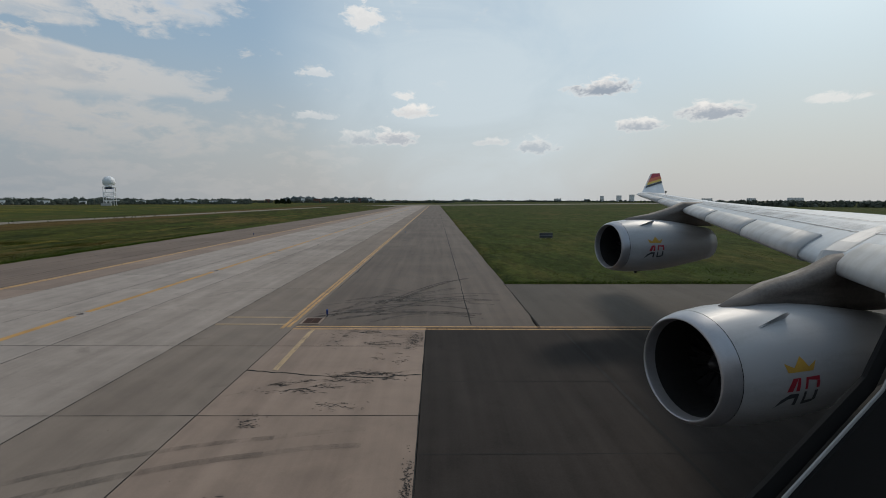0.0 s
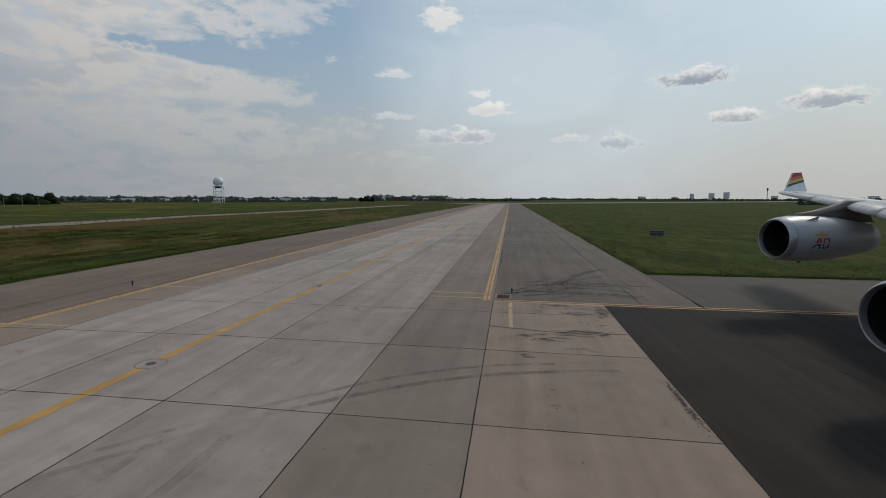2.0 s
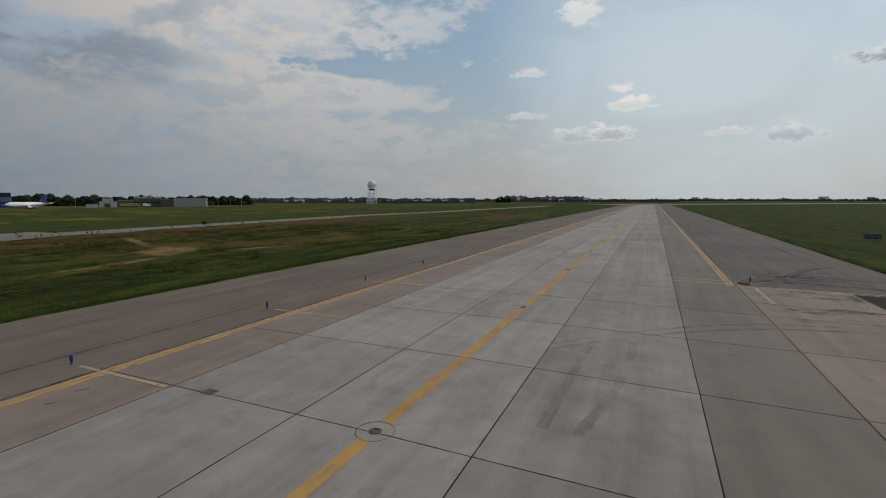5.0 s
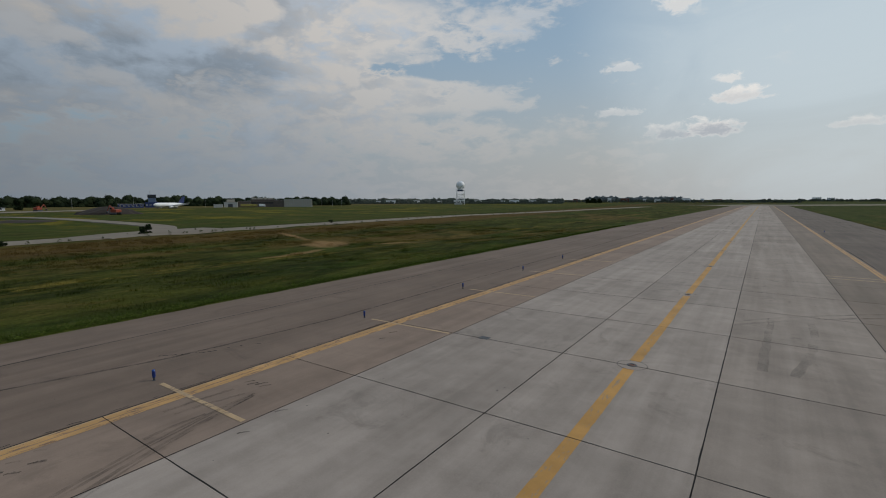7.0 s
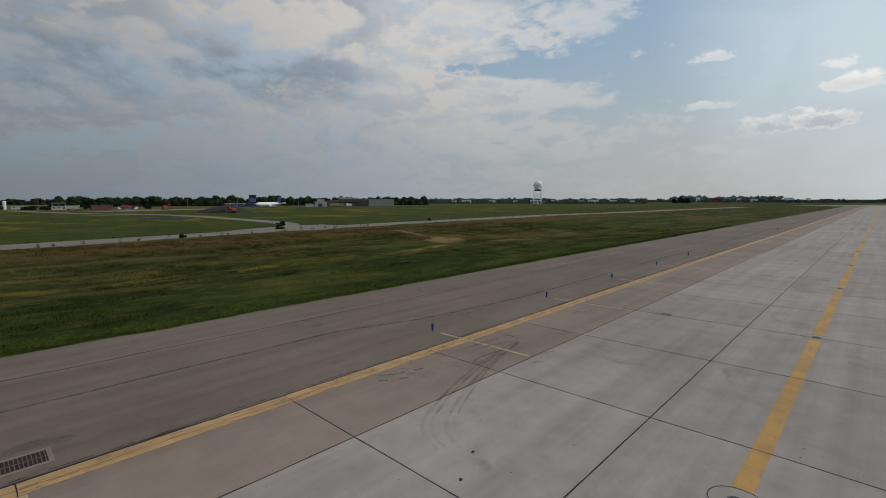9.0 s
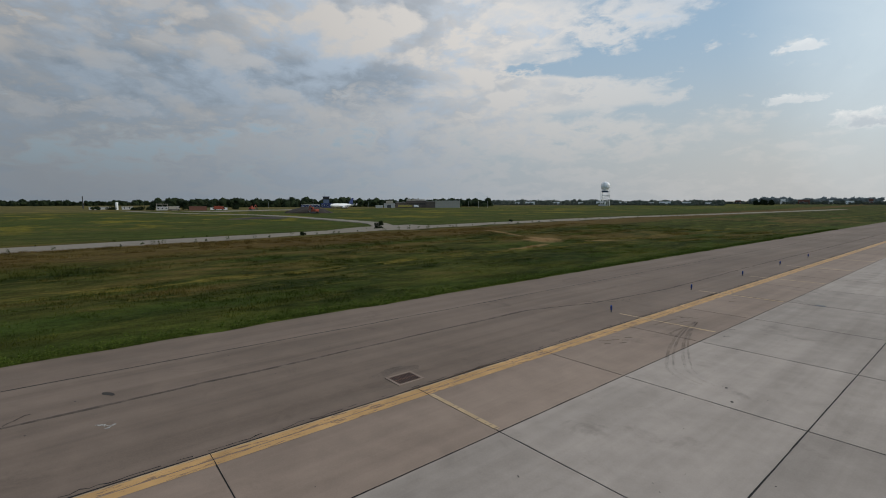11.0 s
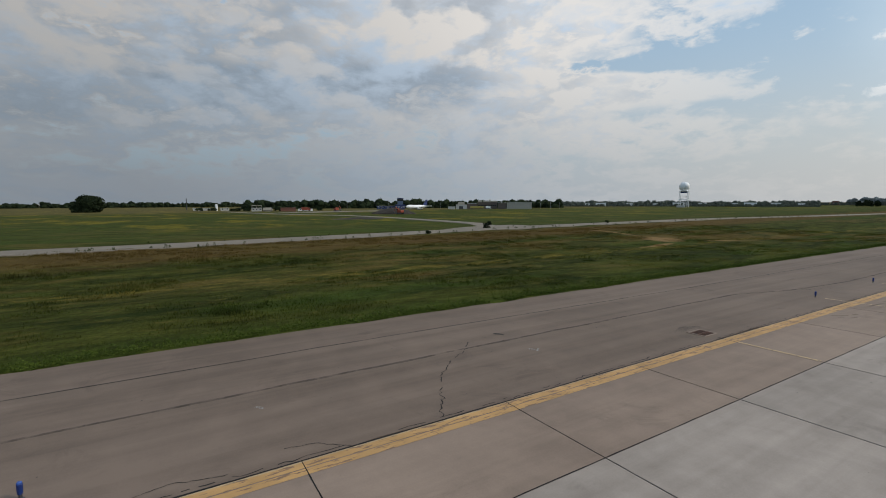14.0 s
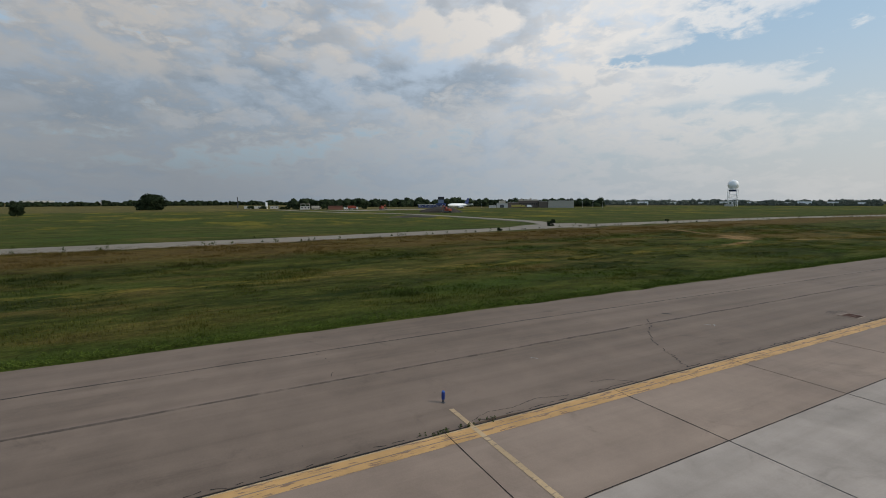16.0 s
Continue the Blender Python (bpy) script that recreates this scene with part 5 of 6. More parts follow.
part("pole", tube(bmesh.new(), (0, 0, -0.5), (0, 0, 32), 0.9, 0.6), M["dark"], mast)
part("head", lathe(bmesh.new(), [(0, 27), (2.0, 28), (2.4, 31), (1.2, 33), (0, 33.5)], 12), M["dark"], mast)
tank = thing("water_tank", (*far_at(85.5, 455), -0.9), "tall narrow white storage tank", "tank")
part("shell", lathe(bmesh.new(), [(0, -0.3), (1.0, -0.3), (1.0, 5.6), (0.8, 5.9), (0, 6.0)], 20), M["white"], tank)
part("ladder", boxed(-0.2, 0.2, -1.08, -1.0, 0, 5.8), M["steel"], tank)
chim = thing("chimney", (*far_at(88.3, 520), -1.0), "thin dark chimney above the trees", "chimney")
part("stack", tube(bmesh.new(), (0, 0, -0.5), (0, 0, 11.5), 0.45, 0.35, 12), M["dark"], chim)


def pole(az, d, h):
    ob = thing("lamp_post", (*far_at(az, d), -0.9), "slim grey lamp post at the yard", "lamp post", "yard lamp posts")
    part("post", tube(bmesh.new(), (0, 0, -0.3), (0, 0, h), 0.11, 0.07, 8), M["steel"], ob)
    part("head", boxed(-0.6, 0.6, -0.15, 0.15, h, h + 0.18, bevel=0.04), M["grey"], ob)


for az, d, h in ((59.5, 470, 6), (47.2, 470, 6), (46.0, 470, 6), (44.9, 470, 6), (66.0, 470, 9), (71.0, 480, 7)):
    pole(az, d, h)


def truck(az, d, col, label, long=8.0, turn=0.0):
    x, y = far_at(az, d)
    ob = thing("truck", (x, y, land(x, y)), label, "truck", "parked trucks", turn=az + turn)
    part("cargo_body", boxed(-long / 2, long / 2 - 2.2, -1.2, 1.2, 0.9, 3.0, bevel=0.08), col, ob)
    cabp = part("cab", boxed(long / 2 - 2.1, long / 2, -1.15, 1.15, 0.7, 2.7, bevel=0.2), col, ob)
    part("windscreen", boxed(long / 2 - 0.9, long / 2 + 0.02, -1.17, 1.0, 1.7, 2.4, bevel=0.05), M["pane"], cabp)
    part("chassis", boxed(-long / 2, long / 2, -0.9, 0.9, 0.5, 0.9), M["dark"], ob)
    for wx in (-long / 2 + 1.2, long / 2 - 1.1):
        for wy in (-1.1, 1.1):
            part("wheel", tube(bmesh.new(), (wx, wy - 0.15, 0.5), (wx, wy + 0.15, 0.5), 0.5, 0.5, 14), M["dark"], ob)
    return ob


truck(55.2, 445, M["lime"], "lime-yellow airport fire truck by the workshop", 10)
truck(54.5, 446, M["lime"], "lime-yellow airport service truck by the workshop", 6)
truck(53.6, 447, M["white"], "white van parked by the workshop", 5)
truck(80.3, 380, M["beige"], "pale tipper truck in the works yard", 7)
truck(76.0, 385, M["red"], "orange-red lorry in the works yard", 7)
truck(62.2, 425, M["white"], "white service van near the parked airliner", 5)


def excavator(x, y, turn):
    ob = thing("excavator", (x, y, land(x, y)), "orange-red tracked excavator at the soil heap", "excavator", turn=turn)
    for s in (-1, 1):
        part("track", boxed(-1.9, 1.9, s * 1.2 - 0.3, s * 1.2 + 0.3, 0, 0.9, bevel=0.25), M["dark"], ob)
    part("house", boxed(-1.9, 1.3, -1.3, 1.3, 1.0, 2.3, bevel=0.15), M["red"], ob)
    c = part("cab", boxed(0.1, 1.4, 0.2, 1.3, 2.2, 3.2, bevel=0.12), M["red"], ob)
    part("cab_window", boxed(0.4, 1.44, 0.35, 1.34, 2.45, 3.0, bevel=0.03), M["pane"], c)
    part("boom", tube(tube(bmesh.new(), (1.2, -0.3, 1.8), (3.4, -0.3, 4.0), 0.28, 0.2), (3.4, -0.3, 4.0), (4.8, -0.3, 1.6), 0.2, 0.14), M["red"], ob)
    part("bucket", boxed(4.4, 5.2, -0.8, 0.2, 0.5, 1.5, bevel=0.2), M["dark"], ob)


excavator(-244.0, 60.0, 200)
excavator(-356.0, 62.0, 120)

bm = bmesh.new()
rings = []
for r, z in ((1.0, -0.2), (0.86, 0.8), (0.62, 2.0), (0.34, 3.0), (0.12, 3.4)):
    rings.append([bm.verts.new((math.cos(k * math.tau / 28) * r * 9.5 * (1 + 0.14 * noise.noise((k * 0.5, r * 4, 1))), math.sin(k * math.tau / 28) * r * 13 * (1 + 0.14 * noise.noise((k * 0.5, r * 4, 7))), z + 0.35 * noise.noise((k * 0.8, r * 6, 3)))) for k in range(28)])
for a, b in zip(rings, rings[1:]):
    for k in range(28):
        bm.faces.new((a[k], a[(k + 1) % 28], b[(k + 1) % 28], b[k]))
bm.faces.new(rings[-1])
heap = part("earth_bank", bm, M["soil"])
heap.matrix_world = pose(-256, 62, land(-256, 62), 0, 0, -30)
tagged(heap, "long dark heap of bare soil on the grass", "earth bank")


def mat_heap(x, y, rx, ry, h, label):
    b2 = bmesh.new()
    lathe(b2, [(1.0, -0.1), (0.8, 0.35), (0.45, 0.8), (0, 1.0)], 20)
    for v in b2.verts:
        v.co.x *= rx * (1 + 0.2 * noise.noise(v.co * 2.0))
        v.co.y *= ry * (1 + 0.2 * noise.noise(v.co * 2.0 + Vector((5, 0, 0))))
        v.co.z *= h
    ob = part("earth_mound", b2, M["soil"])
    ob.matrix_world = pose(x, y, land(x, y))
    tagged(ob, label, "mound")


mat_heap(-186, 14, 5, 11, 0.7, "low dark earth mound in the grass")


def airliner(tail, nose):
    """A parked twin-jet: fuselage, fin, wings, tailplane, engines and gear."""
    d = Vector(nose) - Vector(tail)
    long, turn = d.length, math.degrees(math.atan2(d.y, d.x))
    ob = thing("airliner", (tail[0], tail[1], land(*tail)), "white parked airliner with a dark blue tail fin", "aircraft", turn=turn)
    L = long / 0.88
    ob.scale = (0.88, 0.88, 0.88)
    part("fuselage", lathe(bmesh.new(), [(0, 0), (0.5, 0.6), (1.2, L * 0.14), (1.85, L * 0.3), (1.9, L * 0.8), (1.6, L * 0.92), (0.8, L * 0.985), (0, L)], 22, "X", (0, 0, 3.3)), M["white"], ob, smooth=True)
    def blade(pts, thick, axis):
        b = bmesh.new()
        for s in (-1, 1):
            ring = [b.verts.new((p[0], p[1] + (s * thick if axis == "y" else 0), p[2] + (s * thick if axis == "z" else 0))) for p in pts]
            b.faces.new(ring if s > 0 else ring[::-1])
        b.verts.ensure_lookup_table()
        n = len(pts)
        for k in range(n):
            b.faces.new((b.verts[k], b.verts[(k + 1) % n], b.verts[n + (k + 1) % n], b.verts[n + k]))
        bmesh.ops.recalc_face_normals(b, faces=b.faces)
        return b
    part("tail_fin", blade([(0.5, 0, 4.6), (6.5, 0, 5.0), (1.6, 0, 10.6), (-0.7, 0, 10.6)], 0.22, "y"), M["navy"], ob, "dark blue tail fin")
    for s in (-1, 1):
        part("tailplane", blade([(0.4, s * 0.4, 4.2), (4.0, s * 0.4, 4.2), (1.2, s * 6.2, 4.7), (-0.4, s * 6.2, 4.7)], 0.12, "z"), M["white"], ob)
        part("wing", blade([(L * 0.38, s * 1.5, 2.5), (L * 0.62, s * 1.5, 2.5), (L * 0.36, s * 16, 3.9), (L * 0.31, s * 16, 3.9)], 0.2, "z"), M["white"], ob)
        part("engine", lathe(bmesh.new(), [(0.5, L * 0.5), (0.85, L * 0.53), (1.0, L * 0.6), (0.9, L * 0.63), (0.7, L * 0.63), (0.6, L * 0.6)], 16, "X", (0, s * 5.0, 1.6)), M["white"], ob)
        part("main_gear", tube(tube(bmesh.new(), (L * 0.45, s * 2.6, 0.5), (L * 0.45, s * 2.6, 2.6), 0.15), (L * 0.45, s * 2.3, 0.55), (L * 0.45, s * 2.9, 0.55), 0.55, 0.55, 14), M["dark"], ob)
    part("nose_gear", tube(tube(bmesh.new(), (L * 0.88, 0, 0.4), (L * 0.88, 0, 2.0), 0.1), (L * 0.88, -0.25, 0.4), (L * 0.88, 0.25, 0.4), 0.4, 0.4, 12), M["dark"], ob)
    part("cockpit_glass", boxed(L * 0.945, L * 0.965, -1.0, 1.0, 3.7, 4.1, bevel=0.05), M["pane"], ob)


airliner((-397.0, 163.4), (-389.6, 137.4))


def radar(x, y):
    ob = thing("radar_tower", (x, y, land(x, y)), "white radar dome on a white steel lattice tower", "radar tower", turn=20)
    h, a = 20.0, 4.6
    for sx in (-1, 1):
        for sy in (-1, 1):
            part("leg", tube(bmesh.new(), (sx * a, sy * a, -0.3), (sx * a, sy * a, h), 0.32, 0.28), M["white"], ob)
    for z in (5.5, 9.7, 13.9, h - 0.2):
        b = bmesh.new()
        for s in (-1, 1):
            box(b, -a - 0.4, a + 0.4, s * a - 0.2, s * a + 0.2, z - 0.22, z + 0.22)
            box(b, s * a - 0.2, s * a + 0.2, -a + 0.2, a - 0.2, z - 0.22, z + 0.22)
        part("ring_beam", b, M["white"], ob)
    for s in (-1, 1):
        for z0, z1 in ((0, 5.5), (5.5, 9.7), (9.7, 13.9)):
            part("brace", tube(bmesh.new(), (-a, s * a, z0), (a, s * a, z1), 0.12), M["steel"], ob)
            part("brace", tube(bmesh.new(), (s * a, a, z0), (s * a, -a, z1), 0.12), M["steel"], ob)
    part("stair_tower", boxed(-0.7, 0.7, -0.7, 0.7, 0, 5.6, bevel=0.05), M["white"], ob)
    part("equipment_room", lathe(bmesh.new(), [(0, h - 2.2), (4.3, h - 2.2), (4.3, h), (0, h)], 20), M["navy"], ob, "dark equipment room under the dome")
    part("platform", lathe(bmesh.new(), [(0, h - 0.1), (5.9, h - 0.1), (5.9, h + 0.3), (0, h + 0.3)], 28), M["white"], ob)
    dome = [(0, h + 0.1)] + [(6.0 * math.sin(t), h + 5.6 - 6.0 * math.cos(t)) for t in [0.42 + k * (math.pi - 0.42) / 14 for k in range(14)]] + [(0, h + 11.6)]
    part("dome", lathe(bmesh.new(), dome, 36), M["white"], ob, "white ribbed radar dome", smooth=True)
    part("finial", tube(bmesh.new(), (0, 0, h + 11.5), (0, 0, h + 12.3), 0.08), M["steel"], ob)
    part("base_hut", boxed(-6.5, 3, -8.5, -5.5, -0.2, 2.4, bevel=0.05), M["grey"], ob)


radar(-354.2, 508.1)


def field_sign(x, y, turn):
    ob = thing("taxiway_sign", (x, y, land(x, y)), "dark-backed taxiway sign box on short legs", "sign", turn=turn)
    part("panel", boxed(-1.0, 1.0, -0.14, 0.14, 0.25, 1.0, bevel=0.03), M["dark"], ob)
    part("face_frame", boxed(-1.04, 1.04, -0.16, -0.10, 0.62, 0.68), M["steel"], ob)
    for s in (-0.8, 0, 0.8):
        part("leg", tube(bmesh.new(), (s, 0, -0.2), (s, 0, 0.27), 0.04), M["steel"], ob)


field_sign(16.9, 69.9, 3)

# ------------------------------------------------------------------ the airliner's starboard wing


def skin(name, col, dirt, rough=0.28, streak=0.3):
    """Gloss paint with grime drawn out along the airflow."""

    def build(net, p):
        obj = net.n("ShaderNodeTexCoord").outputs["Object"]
        a = net.noise(net.stretch(obj, 0.12, 2.4, 1.2), 1.4, 6, 0.65)
        b = net.noise(obj, 14.0, 4, 0.6)
        f = net.ramp(net.math("ADD", net.math("MULTIPLY", a, 0.8), net.math("MULTIPLY", b, 0.2)), 0.42, 0.66)
        c = net.mix(net.math("MULTIPLY", f, streak), rgb(*col), rgb(*dirt))
        return c, b, net.ramp(a, 0.3, 0.7, rough - 0.08, rough + 0.14, False)

    return finish(name, build, rough, 0.0, 0.03, 0.003)


M["wing"] = skin("wing_paint", (0.42, 0.46, 0.495), (0.29, 0.28, 0.27), 0.42, 0.28)
M["slat"] = skin("slat_paint", (0.44, 0.445, 0.445), (0.32, 0.305, 0.285), 0.5, 0.45)
M["cowl"] = skin("cowl_paint", (0.45, 0.455, 0.465), (0.30, 0.295, 0.29), 0.36, 0.5)
M["lip"] = plain("bare_metal_lip", (0.42, 0.42, 0.44), 0.38, 0.6)
M["pylon"] = skin("pylon_paint", (0.23, 0.20, 0.175), (0.09, 0.075, 0.065), 0.6, 0.85)
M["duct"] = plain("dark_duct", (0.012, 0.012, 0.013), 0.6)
M["fan"] = plain("dark_fan_metal", (0.016, 0.016, 0.018), 0.35)
M["gold"] = plain("gold_paint", (0.55, 0.33, 0.06), 0.45)
M["crimson"] = plain("crimson_paint", (0.42, 0.03, 0.05), 0.45)
M["sun_yellow"] = plain("yellow_paint", (0.75, 0.5, 0.1), 0.45)
M["flame"] = plain("orange_paint", (0.62, 0.16, 0.07), 0.45)

jet = thing("jet_aircraft", (0, 0, 0), "grey-white four-engined jet wing with crowned engine cowls", "aircraft", turn=18)


def lead(L):
    """Leading edge at L metres outboard of the cabin window: how far aft, and how high."""
    return 11.17 + 0.643 * (L - 6.9), np.interp(L, [0, 6.9, 16.7, 27.4], [3.95, 4.43, 5.35, 6.22])


def chord(L):
    return float(np.interp(L, [0.2, 6.9, 16.7, 27.4], [11.2, 7.2, 4.6, 2.5]))


def arch(L, c, u):
    """Mean line of the section; the inner wing is humped."""
    return c * (0.035 * math.sin(u * math.pi) - 0.02 * u + float(np.interp(L, [0, 8, 16.7, 27], [0.075, 0.055, 0.008, 0.0])) * math.sin(u * math.pi) ** 2)


def foil(L, n=14, thick=None):
    """Section points from the trailing edge over the top to the nose and back below."""
    x0, z0 = lead(L)
    c = chord(L)
    t = thick if thick is not None else float(np.interp(L, [0, 7, 27], [0.14, 0.115, 0.10]))
    up, low = [], []
    for k in range(n + 1):
        u = (1 - math.cos(k / n * math.pi)) / 2
        yt = 5 * t * c * (0.2969 * math.sqrt(u) - 0.126 * u - 0.3516 * u * u + 0.2843 * u ** 3 - 0.1036 * u ** 4)
        mean = arch(L, c, u)
        up.append((x0 + u * c, L, z0 + mean + yt))
        low.append((x0 + u * c, L, z0 + mean - yt * 0.8))
    return up[::-1] + low[1:]


def loft(bm, rings, closed=True):
    rows = [[bm.verts.new(p) for p in r] for r in rings]
    n = len(rows[0])
    for a, b in zip(rows, rows[1:]):
        for k in range(n if closed else n - 1):
            bm.faces.new((a[k], a[(k + 1) % n], b[(k + 1) % n], b[k]))
    bm.faces.new(rows[0][::-1]), bm.faces.new(rows[-1])
    bmesh.ops.recalc_face_normals(bm, faces=bm.faces)
    return bm


wing = part("wing", loft(bmesh.new(), [foil(L) for L in (0.2, 3, 6.9, 9, 11, 14, 16.7, 20, 24, 27.4)]), M["wing"], jet, "pale grey wing with dusty upper skin", smooth=True)


def slat(L0, L1, droop=0.0):
    """One leading-edge slat: a proud shell over the nose of the wing."""
    rings = []
    for L in np.linspace(L0, L1, 4):
        x0, z0 = lead(L)
        pts = foil(L, 18)
        nose = [p for p in pts if p[0] - x0 < 0.17 * chord(L)]
        mx, mz = x0 + 0.17 * chord(L), z0
        outer = [(p[0] - 0.035 - 0.02, p[1], p[2] + (0.03 if p[2] > z0 else -0.02)) for p in nose]
        inner = [(p[0] + 0.06, p[1], z0 + (p[2] - z0) * 0.93) for p in nose[::-1]]
        rings.append(outer + inner)
    return loft(bmesh.new(), rings)


for a, b in ((0.6, 6.25), (7.6, 10.6), (10.66, 13.6), (13.66, 16.2), (17.2, 21.0), (21.06, 26.6)):
    part("slat", slat(a, b), M["slat"], wing, smooth=True)
# seams on the upper skin
M["oil"] = seethrough("brown_oil_stain", (0.17, 0.125, 0.095), 0.34, 1.6, 9.0, 0.30, 0.75, (0.7, 1.0, 1.0))
for u, w0, m, txt in ((0.62, 0.05, "dark", "thin dark panel seam"), (0.30, 0.03, "dark", "thin dark panel seam"), (0.185, 0.03, "dark", "thin dark seam behind the slats"), (0.20, 0.42, "oil", "brown oily staining behind the slats")):
    bm = bmesh.new()
    rows = []
    for L in np.linspace(1.0, 26.5, 26):
        x0, z0 = lead(L)
        c = chord(L)
        t = float(np.interp(L, [0, 7, 27], [0.14, 0.115, 0.10]))
        yt = 5 * t * c * (0.2969 * math.sqrt(u) - 0.126 * u - 0.3516 * u * u + 0.2843 * u ** 3 - 0.1036 * u ** 4)
        z = z0 + arch(L, c, u) + yt + 0.012
        u2 = u + w0 / c
        z2 = z0 + arch(L, c, u2) + 5 * t * c * (0.2969 * math.sqrt(u2) - 0.126 * u2 - 0.3516 * u2 * u2 + 0.2843 * u2 ** 3 - 0.1036 * u2 ** 4) + 0.012
        rows.append([bm.verts.new((x0 + u * c, L, z)), bm.verts.new((x0 + u2 * c, L, z2))])
    for a, b in zip(rows, rows[1:]):
        bm.faces.new((a[0], a[1], b[1], b[0]))
    part("panel_seam" if m == "dark" else "stain", bm, M[m], wing, txt)


def sweep_fin(pts0, pts1, name, material, parent, label="", thick=0.06):
    """A thin swept blade between a foot line and a top line."""
    rings = []
    for (xa, ya, za), (xb, yb, zb) in ((pts0[0:2]), (pts1[0:2])):
        m = ((xa + xb) / 2, (ya + yb) / 2, (za + zb) / 2)
        rings.append([(xa, ya, za), (m[0], m[1] - thick, m[2]), (xb, yb, zb), (m[0], m[1] + thick, m[2])])
    return part(name, loft(bmesh.new(), rings), material, parent, label)


def wl(u, h):
    """A point of the winglet: u along its chord, h up it."""
    foot0, foot1 = Vector((24.8, 27.45, 6.25)), Vector((27.0, 27.45, 6.35))
    top0, top1 = Vector((26.45, 28.3, 7.82)), Vector((27.2, 28.3, 7.86))
    return tuple(foot0.lerp(foot1, u).lerp(top0.lerp(top1, u), h))


winglet = sweep_fin([wl(0, 0), wl(1, 0)], [wl(0, 1), wl(1, 1)], "winglet", M["white"], jet, "white winglet with red, orange, yellow and dark bands", 0.05)
for h0, h1, k0, k1, m in ((0.74, 1.0, 0.86, 1.0, "crimson"), (0.55, 0.74, 0.72, 0.86, "flame"), (0.42, 0.55, 0.62, 0.72, "sun_yellow"), (0.28, 0.40, 0.52, 0.60, "dark")):
    bm = bmesh.new()
    for side in (-0.075, 0.075):
        q = [wl(0.03, h0), wl(0.97, k0), wl(0.97, k1), wl(0.03, h1)]
        bm.faces.new([bm.verts.new((x, y + side, z)) for x, y, z in q])
    part("colour_band", bm, M[m], winglet)

TOE = -0.045  # the engines point a little inwards
PROFILE = [(0.0, 0.955), (0.04, 0.99), (0.12, 1.04), (0.35, 1.10), (0.9, 1.165), (1.7, 1.185), (2.5, 1.16), (3.3, 1.08), (4.1, 0.96), (4.9, 0.83), (5.4, 0.75)]


FAN = []


